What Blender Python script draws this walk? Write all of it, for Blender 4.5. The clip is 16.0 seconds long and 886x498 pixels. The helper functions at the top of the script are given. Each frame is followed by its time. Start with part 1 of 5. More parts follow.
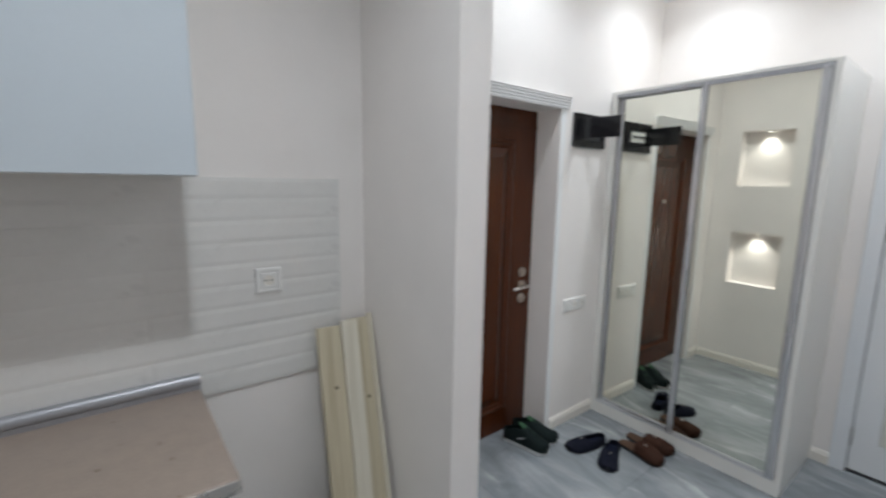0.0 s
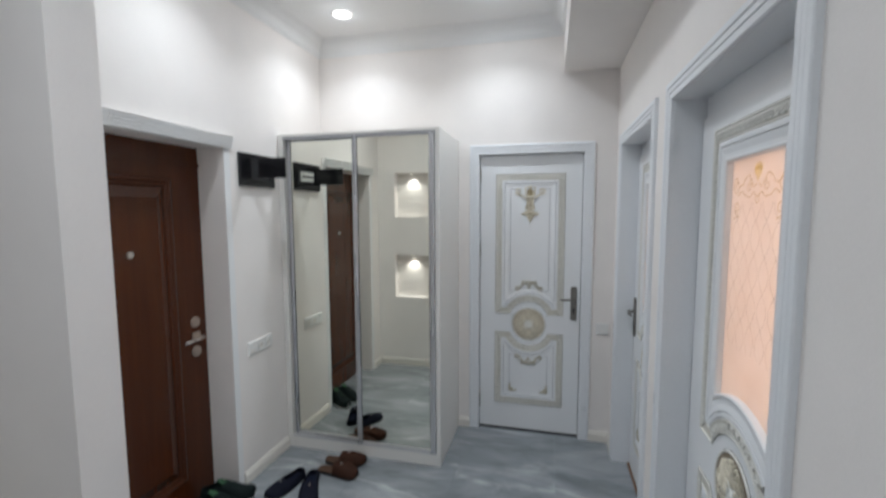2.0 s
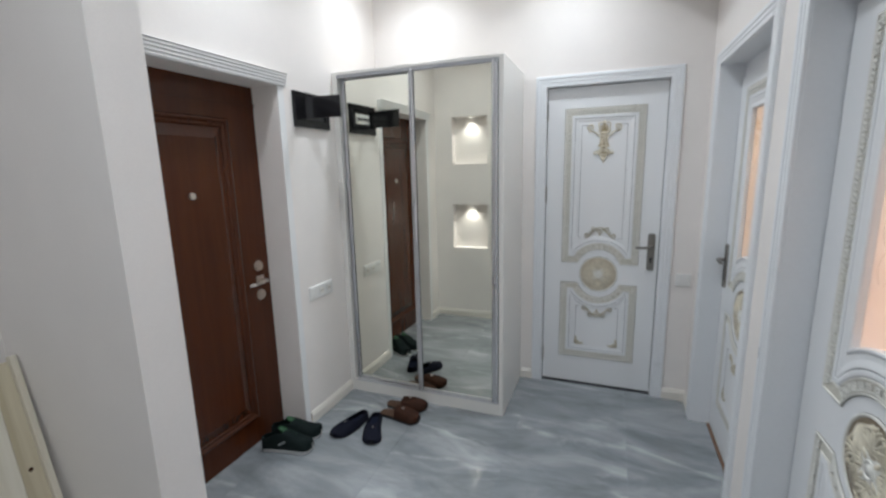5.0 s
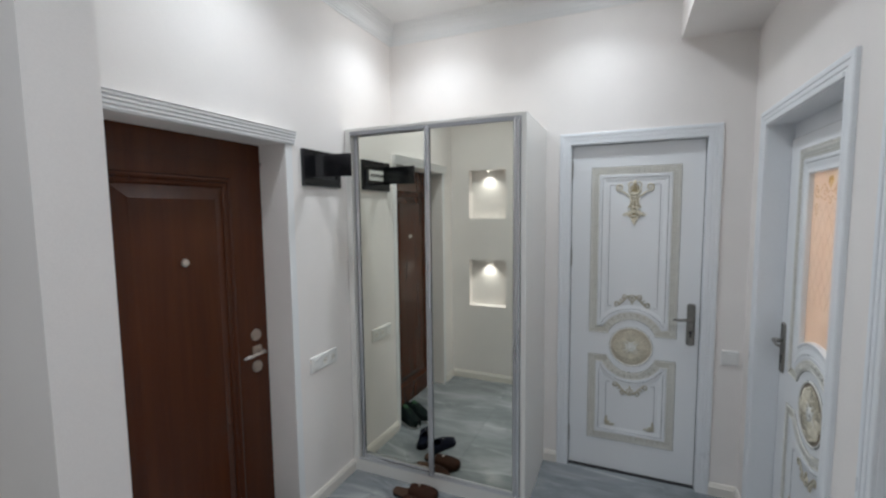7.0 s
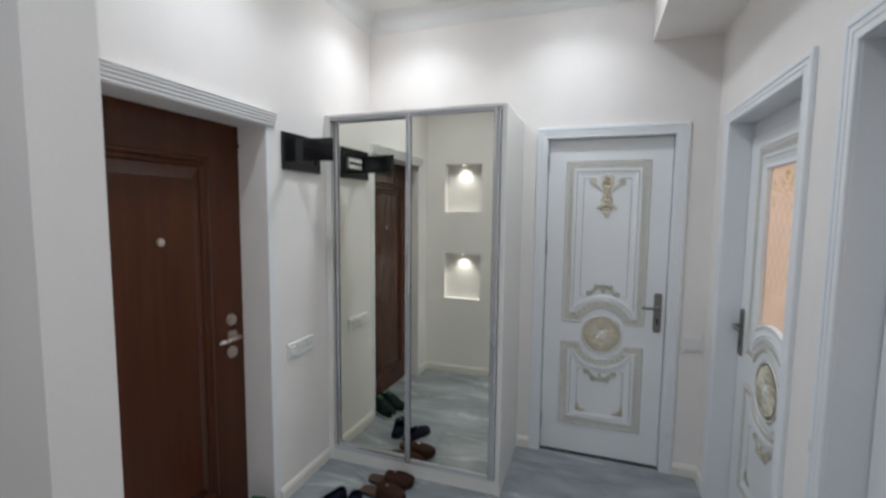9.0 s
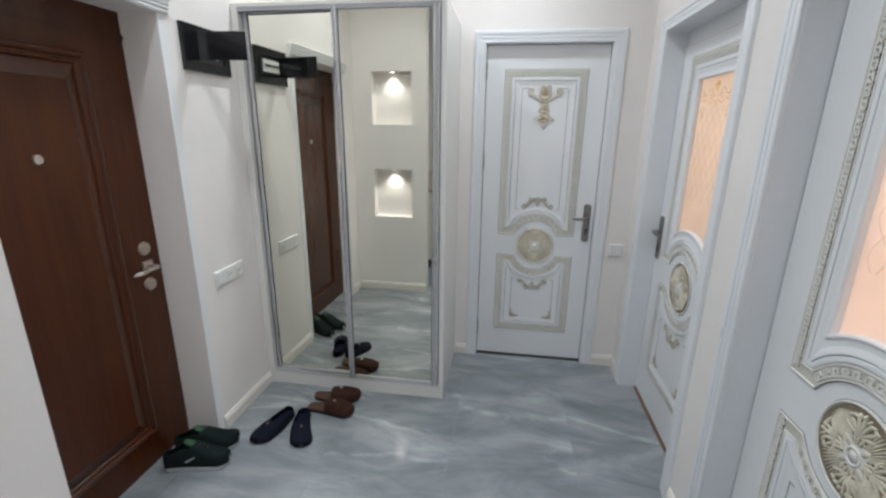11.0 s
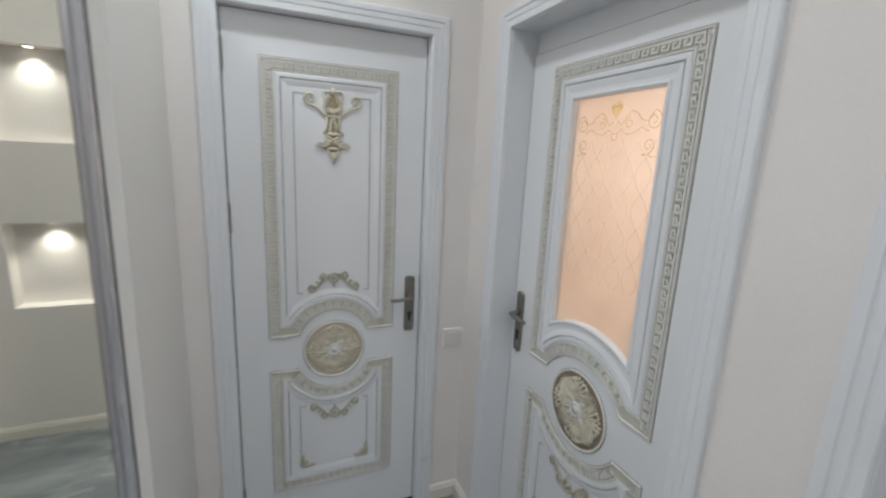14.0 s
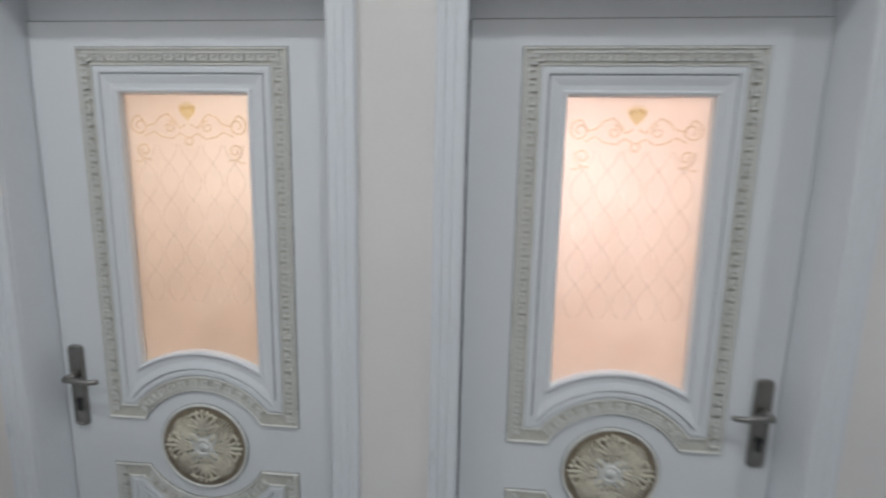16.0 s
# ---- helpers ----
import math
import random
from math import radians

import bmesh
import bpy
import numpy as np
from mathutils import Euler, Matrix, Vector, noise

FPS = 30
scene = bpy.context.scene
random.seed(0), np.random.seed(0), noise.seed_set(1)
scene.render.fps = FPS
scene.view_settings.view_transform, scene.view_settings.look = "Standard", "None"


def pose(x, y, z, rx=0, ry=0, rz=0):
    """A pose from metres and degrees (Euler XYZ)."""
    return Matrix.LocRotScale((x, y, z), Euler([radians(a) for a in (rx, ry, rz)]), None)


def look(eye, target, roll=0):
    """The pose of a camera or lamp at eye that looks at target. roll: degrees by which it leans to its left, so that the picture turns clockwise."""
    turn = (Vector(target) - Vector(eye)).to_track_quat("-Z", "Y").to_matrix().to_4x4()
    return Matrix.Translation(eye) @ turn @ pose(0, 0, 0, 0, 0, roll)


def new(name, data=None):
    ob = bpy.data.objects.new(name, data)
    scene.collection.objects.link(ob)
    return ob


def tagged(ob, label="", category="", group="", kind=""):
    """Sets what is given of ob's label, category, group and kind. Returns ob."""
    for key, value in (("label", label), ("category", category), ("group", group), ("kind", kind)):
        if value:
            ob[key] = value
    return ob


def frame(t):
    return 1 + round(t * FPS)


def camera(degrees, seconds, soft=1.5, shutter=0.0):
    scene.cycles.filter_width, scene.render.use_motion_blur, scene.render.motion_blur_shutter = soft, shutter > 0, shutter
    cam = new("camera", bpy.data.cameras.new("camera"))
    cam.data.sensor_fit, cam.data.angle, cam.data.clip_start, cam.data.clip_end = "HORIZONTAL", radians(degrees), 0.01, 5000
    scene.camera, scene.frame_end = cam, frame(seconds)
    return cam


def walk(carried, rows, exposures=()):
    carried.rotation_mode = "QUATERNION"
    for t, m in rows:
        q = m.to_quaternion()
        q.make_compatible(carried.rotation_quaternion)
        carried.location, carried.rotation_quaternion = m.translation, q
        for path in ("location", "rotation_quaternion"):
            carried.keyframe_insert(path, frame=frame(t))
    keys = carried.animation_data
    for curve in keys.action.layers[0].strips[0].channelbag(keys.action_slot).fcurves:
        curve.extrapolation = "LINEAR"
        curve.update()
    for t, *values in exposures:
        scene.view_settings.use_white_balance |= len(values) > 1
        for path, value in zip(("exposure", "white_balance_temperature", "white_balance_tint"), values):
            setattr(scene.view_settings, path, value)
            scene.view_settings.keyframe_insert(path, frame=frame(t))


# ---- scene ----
cam = camera(91.4, 16.0, soft=2.4, shutter=0.5)
PATH = [
    (0, (-3.138, 0.656, 1.549), (-1.928, 2.218, 1.238), 1.0),
    (0.5, (-3.078, 0.589, 1.555), (-1.598, 1.896, 1.235), 1.3),
    (1, (-3.125, 0.617, 1.547), (-1.343, 1.46, 1.213), 1.9),
    (1.5, (-3.118, 0.559, 1.547), (-1.228, 1.1, 1.178), 2.4),
    (2, (-3.11, 0.516, 1.617), (-1.177, 0.995, 1.439), -0.2),
    (2.5, (-3.103, 0.502, 1.669), (-1.161, 0.976, 1.708), -0.7),
    (3, (-3.106, 0.502, 1.681), (-1.163, 0.97, 1.77), -1.1),
    (3.5, (-3.094, 0.522, 1.63), (-1.152, 0.993, 1.709), -1.0),
    (4, (-3.092, 0.562, 1.555), (-1.155, 1.037, 1.393), -0.8),
    (4.5, (-3.081, 0.59, 1.517), (-1.171, 1.072, 1.17), -0.3),
    (5, (-2.982, 0.6, 1.519), (-1.15, 1.313, 1.15), -1.3),
    (7.5, (-2.761, 0.719, 1.631), (-0.919, 1.484, 1.491), -0.6),
    (8, (-2.787, 0.745, 1.627), (-0.936, 1.494, 1.517), -0.7),
    (8.5, (-2.803, 0.753, 1.596), (-0.944, 1.483, 1.491), -0.6),
    (9, (-2.818, 0.732, 1.554), (-0.935, 1.381, 1.381), 0.6),
    (9.5, (-2.813, 0.726, 1.5), (-0.934, 1.279, 1.095), 1.9),
    (12, (-2.651, 0.905, 1.555), (-0.724, 1.075, 1.045), 0.0),
    (12.5, (-2.422, 0.875, 1.544), (-0.487, 1.0, 1.054), 0.1),
    (13, (-2.164, 0.838, 1.551), (-0.219, 0.853, 1.086), 0.7),
    (13.5, (-1.876, 0.867, 1.544), (0.03, 0.438, 1.118), 2.2),
    (14, (-1.642, 0.907, 1.561), (0.158, 0.135, 1.155), 2.7),
    (14.5, (-1.453, 0.877, 1.558), (0.223, -0.149, 1.184), 1.2),
    (15, (-1.383, 0.856, 1.573), (-0.164, -0.693, 1.233), 0.3),
    (15.5, (-1.351, 0.95, 1.56), (-0.798, -0.949, 1.26), 1.5),
    (16, (-1.411, 1.079, 1.545), (-1.271, -0.895, 1.253), 1.2),
]
walk(cam, [(t, look(eye, target, roll)) for t, eye, target, roll in PATH],
     exposures=[(t, stops, kelvin, 9.0) for t, stops, kelvin in (
         (0.0, 0.04, 6350), (0.5, 0.04, 6350), (1.5, 0.02, 6300), (2.0, -0.16, 6300), (2.5, -0.33, 6280), (3.5, -0.46, 6280), (4.0, -0.38, 6300), (4.5, -0.12, 6350), (5.0, 0.01, 6350),
         (7.5, -0.32, 6300), (8.5, -0.36, 6300), (9.0, -0.24, 6300), (9.5, 0.04, 6350), (12.0, 0.09, 6400), (13.5, -0.04, 6500), (14.0, -0.17, 6550), (14.5, -0.24, 6550), (15.0, -0.15, 6500),
         (15.5, -0.44, 6400), (16.0, -0.34, 6350))])

# ---- light ----
world = bpy.data.worlds.new("world")
scene.world = world
world.use_nodes = True
world.node_tree.nodes["Background"].inputs[0].default_value = (0.75, 0.85, 1.0, 1)
world.node_tree.nodes["Background"].inputs[1].default_value = 0.02

HALL_WATTS, KITCHEN_WATTS, NICHE_WATTS, ROOM_WATTS = 5.5, 9.6, 1.15, 42.0
CEIL = 2.88           # underside of the ceiling
HALL_LAMPS = [(-0.485, 0.88), (-0.445, 1.84), (-1.50, 0.88), (-1.46, 1.82)]
# both unseen: the first follows the cabinet's shadow, the second is added fill
KITCHEN_LAMPS = [(-2.97, 1.05), (-4.45, 1.05)]


def lamp(name, kind, place, watts, colour=(1, 1, 1), size=0.1, turn=(0, 0, 0), spread=180):
    data = bpy.data.lights.new(name, kind)
    data.energy, data.color = watts, colour
    if kind == "AREA":
        data.shape, data.size = "DISK", size
    else:
        data.shadow_soft_size = size
    if kind == "AREA":
        data.spread = radians(spread)
    ob = new(name, data)
    ob.location = place
    ob.rotation_euler = turn
    return ob


# ---- materials ----
def material(name):
    m = bpy.data.materials.new(name)
    m.use_nodes = True
    nt = m.node_tree
    return m, nt, nt.nodes["Principled BSDF"]


def node(nt, kind, **sockets):
    n = nt.nodes.new(kind)
    for key, value in sockets.items():
        n.inputs[key.replace("_", " ")].default_value = value
    return n


def surface(name, colour, rough=0.5, metal=0.0, vary=0.06, scale=6.0, grain=180.0, bump=0.05, stretch=(1, 1, 1), rough_vary=0.08, coat=0.0):
    """A painted, plastic or metal surface: broad blotches, fine grain and relief at real-world size."""
    m, nt, b = material(name)
    geo = nt.nodes.new("ShaderNodeTexCoord")
    mp = nt.nodes.new("ShaderNodeMapping")
    mp.inputs["Scale"].default_value = stretch
    nt.links.new(geo.outputs["Object"], mp.inputs[0])
    big = node(nt, "ShaderNodeTexNoise", Scale=scale, Detail=4.0)
    fine = node(nt, "ShaderNodeTexNoise", Scale=grain, Detail=3.0)
    for n in (big, fine):
        nt.links.new(mp.outputs[0], n.inputs["Vector"])
    add = nt.nodes.new("ShaderNodeMath")
    add.operation = "ADD"
    nt.links.new(big.outputs[0], add.inputs[0])
    nt.links.new(fine.outputs[0], add.inputs[1])
    ramp = nt.nodes.new("ShaderNodeMapRange")
    ramp.inputs[1].default_value, ramp.inputs[2].default_value = 0.6, 1.4
    ramp.inputs[3].default_value, ramp.inputs[4].default_value = 1 - vary, 1 + vary
    nt.links.new(add.outputs[0], ramp.inputs[0])
    mul = nt.nodes.new("ShaderNodeVectorMath")
    mul.operation = "SCALE"
    mul.inputs[0].default_value = colour
    nt.links.new(ramp.outputs[0], mul.inputs["Scale"])
    nt.links.new(mul.outputs[0], b.inputs["Base Color"])
    rr = nt.nodes.new("ShaderNodeMapRange")
    rr.inputs[1].default_value, rr.inputs[2].default_value = 0.3, 0.7
    rr.inputs[3].default_value, rr.inputs[4].default_value = max(0.02, rough - rough_vary), min(1, rough + rough_vary)
    nt.links.new(big.outputs[0], rr.inputs[0])
    nt.links.new(rr.outputs[0], b.inputs["Roughness"])
    b.inputs["Metallic"].default_value = metal
    b.inputs["Coat Weight"].default_value = coat
    if bump:
        bp = node(nt, "ShaderNodeBump", Strength=bump, Distance=0.002)
        nt.links.new(fine.outputs[0], bp.inputs["Height"])
        nt.links.new(bp.outputs[0], b.inputs["Normal"])
    return m


def marble():
    """Polished grey porcelain with soft cloudy bands and thin pale veins, shifted from tile to tile."""
    m, nt, b = material("grey_marble")
    tc = nt.nodes.new("ShaderNodeTexCoord")
    info = nt.nodes.new("ShaderNodeObjectInfo")
    off = nt.nodes.new("ShaderNodeVectorMath")
    off.operation = "SCALE"
    off.inputs[0].default_value = (37.0, 61.0, 23.0)
    nt.links.new(info.outputs["Random"], off.inputs["Scale"])
    add = nt.nodes.new("ShaderNodeVectorMath")
    nt.links.new(tc.outputs["Object"], add.inputs[0])
    nt.links.new(off.outputs[0], add.inputs[1])
    mp = nt.nodes.new("ShaderNodeMapping")
    mp.inputs["Rotation"].default_value = (0, 0, radians(-11))
    mp.inputs["Scale"].default_value = (1.9, 0.62, 1)
    nt.links.new(add.outputs[0], mp.inputs[0])
    cloud = node(nt, "ShaderNodeTexNoise", Scale=2.7, Detail=9.0, Roughness=0.62, Distortion=0.5)
    vein = node(nt, "ShaderNodeTexNoise", Scale=1.1, Detail=3.5, Roughness=0.45, Distortion=0.25)
    fine = node(nt, "ShaderNodeTexNoise", Scale=14.0, Detail=6.0, Roughness=0.65)
    for n in (vein, fine):
        nt.links.new(mp.outputs[0], n.inputs["Vector"])
    geo = nt.nodes.new("ShaderNodeNewGeometry")
    mp2 = nt.nodes.new("ShaderNodeMapping")
    mp2.inputs["Rotation"].default_value = (0, 0, radians(-11))
    mp2.inputs["Scale"].default_value = (1.9, 0.7, 1)
    nt.links.new(geo.outputs["Position"], mp2.inputs[0])
    nt.links.new(mp2.outputs[0], cloud.inputs["Vector"])
    ramp = nt.nodes.new("ShaderNodeValToRGB")
    e = ramp.color_ramp.elements
    e[0].position, e[0].color = 0.30, (0.160, 0.175, 0.190, 1)
    e[1].position, e[1].color = 0.72, (0.41, 0.43, 0.45, 1)
    mid = e.new(0.5)
    mid.color = (0.253, 0.272, 0.290, 1)
    nt.links.new(cloud.outputs[0], ramp.inputs[0])
    # thin pale veins where the second noise passes one value
    sub = nt.nodes.new("ShaderNodeMath")
    sub.operation = "SUBTRACT"
    sub.inputs[1].default_value = 0.53
    nt.links.new(vein.outputs[0], sub.inputs[0])
    ab = nt.nodes.new("ShaderNodeMath")
    ab.operation = "ABSOLUTE"
    nt.links.new(sub.outputs[0], ab.inputs[0])
    vr = nt.nodes.new("ShaderNodeMapRange")
    vr.inputs[1].default_value, vr.inputs[2].default_value = 0.0, 0.0055
    vr.inputs[3].default_value, vr.inputs[4].default_value = 0.58, 0.0
    nt.links.new(ab.outputs[0], vr.inputs[0])
    here = nt.nodes.new("ShaderNodeMapRange")
    here.interpolation_type = "SMOOTHSTEP"
    here.inputs[1].default_value, here.inputs[2].default_value = 0.41, 0.55
    here.inputs[3].default_value, here.inputs[4].default_value = 0.0, 1.6
    nt.links.new(cloud.outputs[0], here.inputs[0])
    seen_vein = nt.nodes.new("ShaderNodeMath")
    seen_vein.operation = "MULTIPLY"
    nt.links.new(vr.outputs[0], seen_vein.inputs[0])
    nt.links.new(here.outputs[0], seen_vein.inputs[1])
    vf = nt.nodes.new("ShaderNodeMath")
    vf.operation = "MULTIPLY"
    nt.links.new(seen_vein.outputs[0], vf.inputs[0])
    nt.links.new(fine.outputs[0], vf.inputs[1])
    # a soft milky band beside each vein
    band = nt.nodes.new("ShaderNodeMapRange")
    band.interpolation_type = "SMOOTHSTEP"
    band.inputs[1].default_value, band.inputs[2].default_value = 0.0, 0.032
    band.inputs[3].default_value, band.inputs[4].default_value = 0.17, 0.0
    nt.links.new(ab.outputs[0], band.inputs[0])
    milky = nt.nodes.new("ShaderNodeMath")
    milky.operation = "MULTIPLY"
    nt.links.new(band.outputs[0], milky.inputs[0])
    nt.links.new(here.outputs[0], milky.inputs[1])
    veins = nt.nodes.new("ShaderNodeMath")
    veins.operation = "MAXIMUM"
    nt.links.new(vf.outputs[0], veins.inputs[0])
    nt.links.new(milky.outputs[0], veins.inputs[1])
    mix = nt.nodes.new("ShaderNodeMix")
    mix.data_type = "RGBA"
    mix.inputs[7].default_value = (0.70, 0.73, 0.74, 1)
    nt.links.new(veins.outputs[0], mix.inputs[0])
    nt.links.new(ramp.outputs[0], mix.inputs[6])
    nt.links.new(mix.outputs[2], b.inputs["Base Color"])
    rr = nt.nodes.new("ShaderNodeMapRange")
    rr.inputs[3].default_value, rr.inputs[4].default_value = 0.05, 0.13
    nt.links.new(fine.outputs[0], rr.inputs[0])
    nt.links.new(rr.outputs[0], b.inputs["Roughness"])
    return m


def wood(name, dark, light, rough=0.35, along="z", coat=0.0):
    """Streaked wood grain along one axis of the object."""
    m, nt, b = material(name)
    tc = nt.nodes.new("ShaderNodeTexCoord")
    mp = nt.nodes.new("ShaderNodeMapping")
    mp.inputs["Scale"].default_value = {"z": (26, 26, 1.3), "x": (1.3, 26, 26), "y": (26, 1.3, 26)}[along]
    nt.links.new(tc.outputs["Object"], mp.inputs[0])
    n = node(nt, "ShaderNodeTexNoise", Scale=1.0, Detail=6.0, Distortion=0.8, Roughness=0.6)
    nt.links.new(mp.outputs[0], n.inputs["Vector"])
    ramp = nt.nodes.new("ShaderNodeValToRGB")
    e = ramp.color_ramp.elements
    e[0].position, e[0].color = 0.3, (*dark, 1)
    e[1].position, e[1].color = 0.72, (*light, 1)
    nt.links.new(n.outputs[0], ramp.inputs[0])
    nt.links.new(ramp.outputs[0], b.inputs["Base Color"])
    b.inputs["Roughness"].default_value = rough
    b.inputs["Coat Weight"].default_value = coat
    bp = node(nt, "ShaderNodeBump", Strength=0.15, Distance=0.001)
    nt.links.new(n.outputs[0], bp.inputs["Height"])
    nt.links.new(bp.outputs[0], b.inputs["Normal"])
    return m


def frosted(name="frosted_glass", low=(0.88, 0.84, 0.80), high=(0.94, 0.91, 0.88)):
    """Satin glass: lets the room's light through without a clear view."""
    m, nt, b = material(name)
    out = nt.nodes["Material Output"]
    tr = nt.nodes.new("ShaderNodeBsdfTranslucent")
    tc = nt.nodes.new("ShaderNodeTexCoord")
    n = node(nt, "ShaderNodeTexNoise", Scale=7.0, Detail=3.0)
    nt.links.new(tc.outputs["Object"], n.inputs["Vector"])
    ramp = nt.nodes.new("ShaderNodeValToRGB")
    e = ramp.color_ramp.elements
    e[0].position, e[0].color = 0.3, (*low, 1)
    e[1].position, e[1].color = 0.7, (*high, 1)
    nt.links.new(n.outputs[0], ramp.inputs[0])
    nt.links.new(ramp.outputs[0], tr.inputs[0])
    b.inputs["Base Color"].default_value = (*low, 1)
    b.inputs["Roughness"].default_value = 0.3
    # part of the light goes on ahead in a wide lobe, part is scattered all round
    ahead = node(nt, "ShaderNodeBsdfRefraction", Roughness=0.85, IOR=1.45)
    nt.links.new(ramp.outputs[0], ahead.inputs[0])
    both = nt.nodes.new("ShaderNodeMixShader")
    both.inputs[0].default_value = 0.55
    nt.links.new(tr.outputs[0], both.inputs[1])
    nt.links.new(ahead.outputs[0], both.inputs[2])
    mix = nt.nodes.new("ShaderNodeMixShader")
    mix.inputs[0].default_value = 0.15
    nt.links.new(both.outputs[0], mix.inputs[1])
    nt.links.new(b.outputs[0], mix.inputs[2])
    nt.links.new(mix.outputs[0], out.inputs["Surface"])
    return m


def tinted(name, colour):
    """A clear film of colour on glass."""
    m, nt, b = material(name)
    film = nt.nodes.new("ShaderNodeBsdfTransparent")
    film.inputs[0].default_value = (*colour, 1)
    b.inputs["Base Color"].default_value = (*colour, 1)
    b.inputs["Roughness"].default_value = 0.3
    mix = nt.nodes.new("ShaderNodeMixShader")
    mix.inputs[0].default_value = 0.06
    nt.links.new(film.outputs[0], mix.inputs[1])
    nt.links.new(b.outputs[0], mix.inputs[2])
    nt.links.new(mix.outputs[0], nt.nodes["Material Output"].inputs["Surface"])
    return m


def glowing(name, colour, strength):
    m, nt, b = material(name)
    b.inputs["Base Color"].default_value = (*colour, 1)
    b.inputs["Emission Color"].default_value = (*colour, 1)
    b.inputs["Emission Strength"].default_value = strength
    return m


def mirror_glass():
    m, nt, b = material("mirror_glass")
    b.inputs["Base Color"].default_value = (0.835, 0.84, 0.755, 1)
    b.inputs["Metallic"].default_value = 1.0
    b.inputs["Roughness"].default_value = 0.012
    return m


M_WALL = surface("wall_paint", (0.868, 0.826, 0.797), 0.62, vary=0.035, scale=5.0, grain=320.0, bump=0.16)
M_CEIL = surface("ceiling_paint", (0.84, 0.84, 0.84), 0.55, vary=0.02, scale=2.0, grain=300.0, bump=0.04)
M_TRIM = surface("white_trim", (0.825, 0.842, 0.868), 0.35, vary=0.02, bump=0.03, grain=90.0)
M_SKIRT = surface("cream_skirting", (0.80, 0.76, 0.70), 0.35, vary=0.03, bump=0.03, grain=90.0)
M_DOOR = surface("white_door_lacquer", (0.84, 0.852, 0.868), 0.32, vary=0.008, scale=3.0, bump=0.03, grain=120.0, rough_vary=0.03)
M_KEY = surface("beige_patina", (0.64, 0.62, 0.55), 0.5, vary=0.16, scale=14.0, grain=160.0, bump=0.1)
M_KEYHI = surface("pale_patina", (0.80, 0.79, 0.745), 0.42, vary=0.10, scale=30.0, grain=200.0, bump=0.05)
M_GOLD = surface("gold_patina", (0.43, 0.35, 0.215), 0.5, metal=0.0, vary=0.40, scale=38.0, grain=240.0, bump=0.15)
M_GOLDHI = surface("pale_gold_patina", (0.70, 0.645, 0.52), 0.42, metal=0.03, vary=0.22, scale=40.0, grain=240.0, bump=0.1)
M_GOLDMID = surface("worn_gold_patina", (0.50, 0.46, 0.365), 0.45, vary=0.35, scale=45.0, grain=240.0, bump=0.12)
M_ROSE = surface("umber_patina", (0.25, 0.20, 0.14), 0.5, vary=0.35, scale=45.0, grain=240.0, bump=0.15)
M_KEYDEEP = surface("deep_beige_patina", (0.55, 0.49, 0.385), 0.5, vary=0.2, scale=30.0, grain=200.0, bump=0.1)
M_LINE = surface("dark_patina_line", (0.17, 0.165, 0.15), 0.6, vary=0.3, scale=30.0, bump=0.1)
# grey for the fine panel lines: shade of a groove put into colour
M_GREYLINE = surface("grey_shade_line", (0.30, 0.31, 0.325), 0.5, vary=0.2, scale=40.0, bump=0.05)
M_PEWTER = surface("pewter", (0.30, 0.285, 0.265), 0.36, metal=0.85, vary=0.15, scale=18.0, bump=0.06)
M_STEEL = surface("satin_steel", (0.68, 0.64, 0.60), 0.28, metal=1.0, vary=0.06, scale=20.0, bump=0.03)
M_ALU = surface("brushed_aluminium", (0.70, 0.70, 0.72), 0.27, metal=0.7, vary=0.05, scale=10.0, grain=400.0, bump=0.05, stretch=(1, 1, 0.02))
M_SILVER = surface("satin_silver_trim", (0.66, 0.66, 0.67), 0.36, metal=0.5, vary=0.03, scale=4.0, bump=0.0)
M_RAIL = surface("grey_anodised_trim", (0.40, 0.405, 0.43), 0.42, metal=0.55, vary=0.06, scale=12.0, bump=0.03)
M_WARD = surface("white_laminate", (0.80, 0.785, 0.75), 0.38, vary=0.02, scale=3.0, bump=0.02)
M_DIMCHIP = surface("dim_top_chipboard", (0.30, 0.255, 0.20), 0.85, vary=0.25, scale=60.0, grain=300.0, bump=0.3)
M_BLACK = surface("glossy_black_plastic", (0.012, 0.012, 0.014), 0.13, vary=0.1, bump=0.01, rough_vary=0.04)
M_DARKHOLE = surface("dark_grey_plastic", (0.03, 0.03, 0.032), 0.4, vary=0.1, bump=0.02)
M_PLASTIC = surface("white_plastic", (0.80, 0.79, 0.77), 0.3, vary=0.02, bump=0.0)
M_BROWN = wood("mahogany_wood", (0.056, 0.0146, 0.0045), (0.080, 0.0213, 0.0064), 0.26, "z")
M_PLANK = wood("pale_pine", (0.47, 0.40, 0.27), (0.70, 0.635, 0.48), 0.6, "z")
M_PLANKW = wood("white_pine", (0.64, 0.585, 0.47), (0.79, 0.75, 0.65), 0.6, "z")
M_SILL = wood("brown_sill_wood", (0.16, 0.085, 0.05), (0.24, 0.135, 0.08), 0.5, "x")
M_NICKEL = surface("worn_satin_nickel", (0.52, 0.45, 0.385), 0.34, metal=0.9, vary=0.10, scale=30.0, bump=0.04)
M_FLOOR = marble()
M_GROUT = surface("grey_grout", (0.29, 0.325, 0.345), 0.8, vary=0.1, bump=0.2)
M_GLASS = frosted()
M_ETCH = tinted("tan_etching", (0.92, 0.88, 0.79))
M_HEART = tinted("gold_etching", (0.93, 0.885, 0.70))
M_ETCHPALE = tinted("pale_etching", (0.987, 0.981, 0.975))
M_MIRROR = mirror_glass()
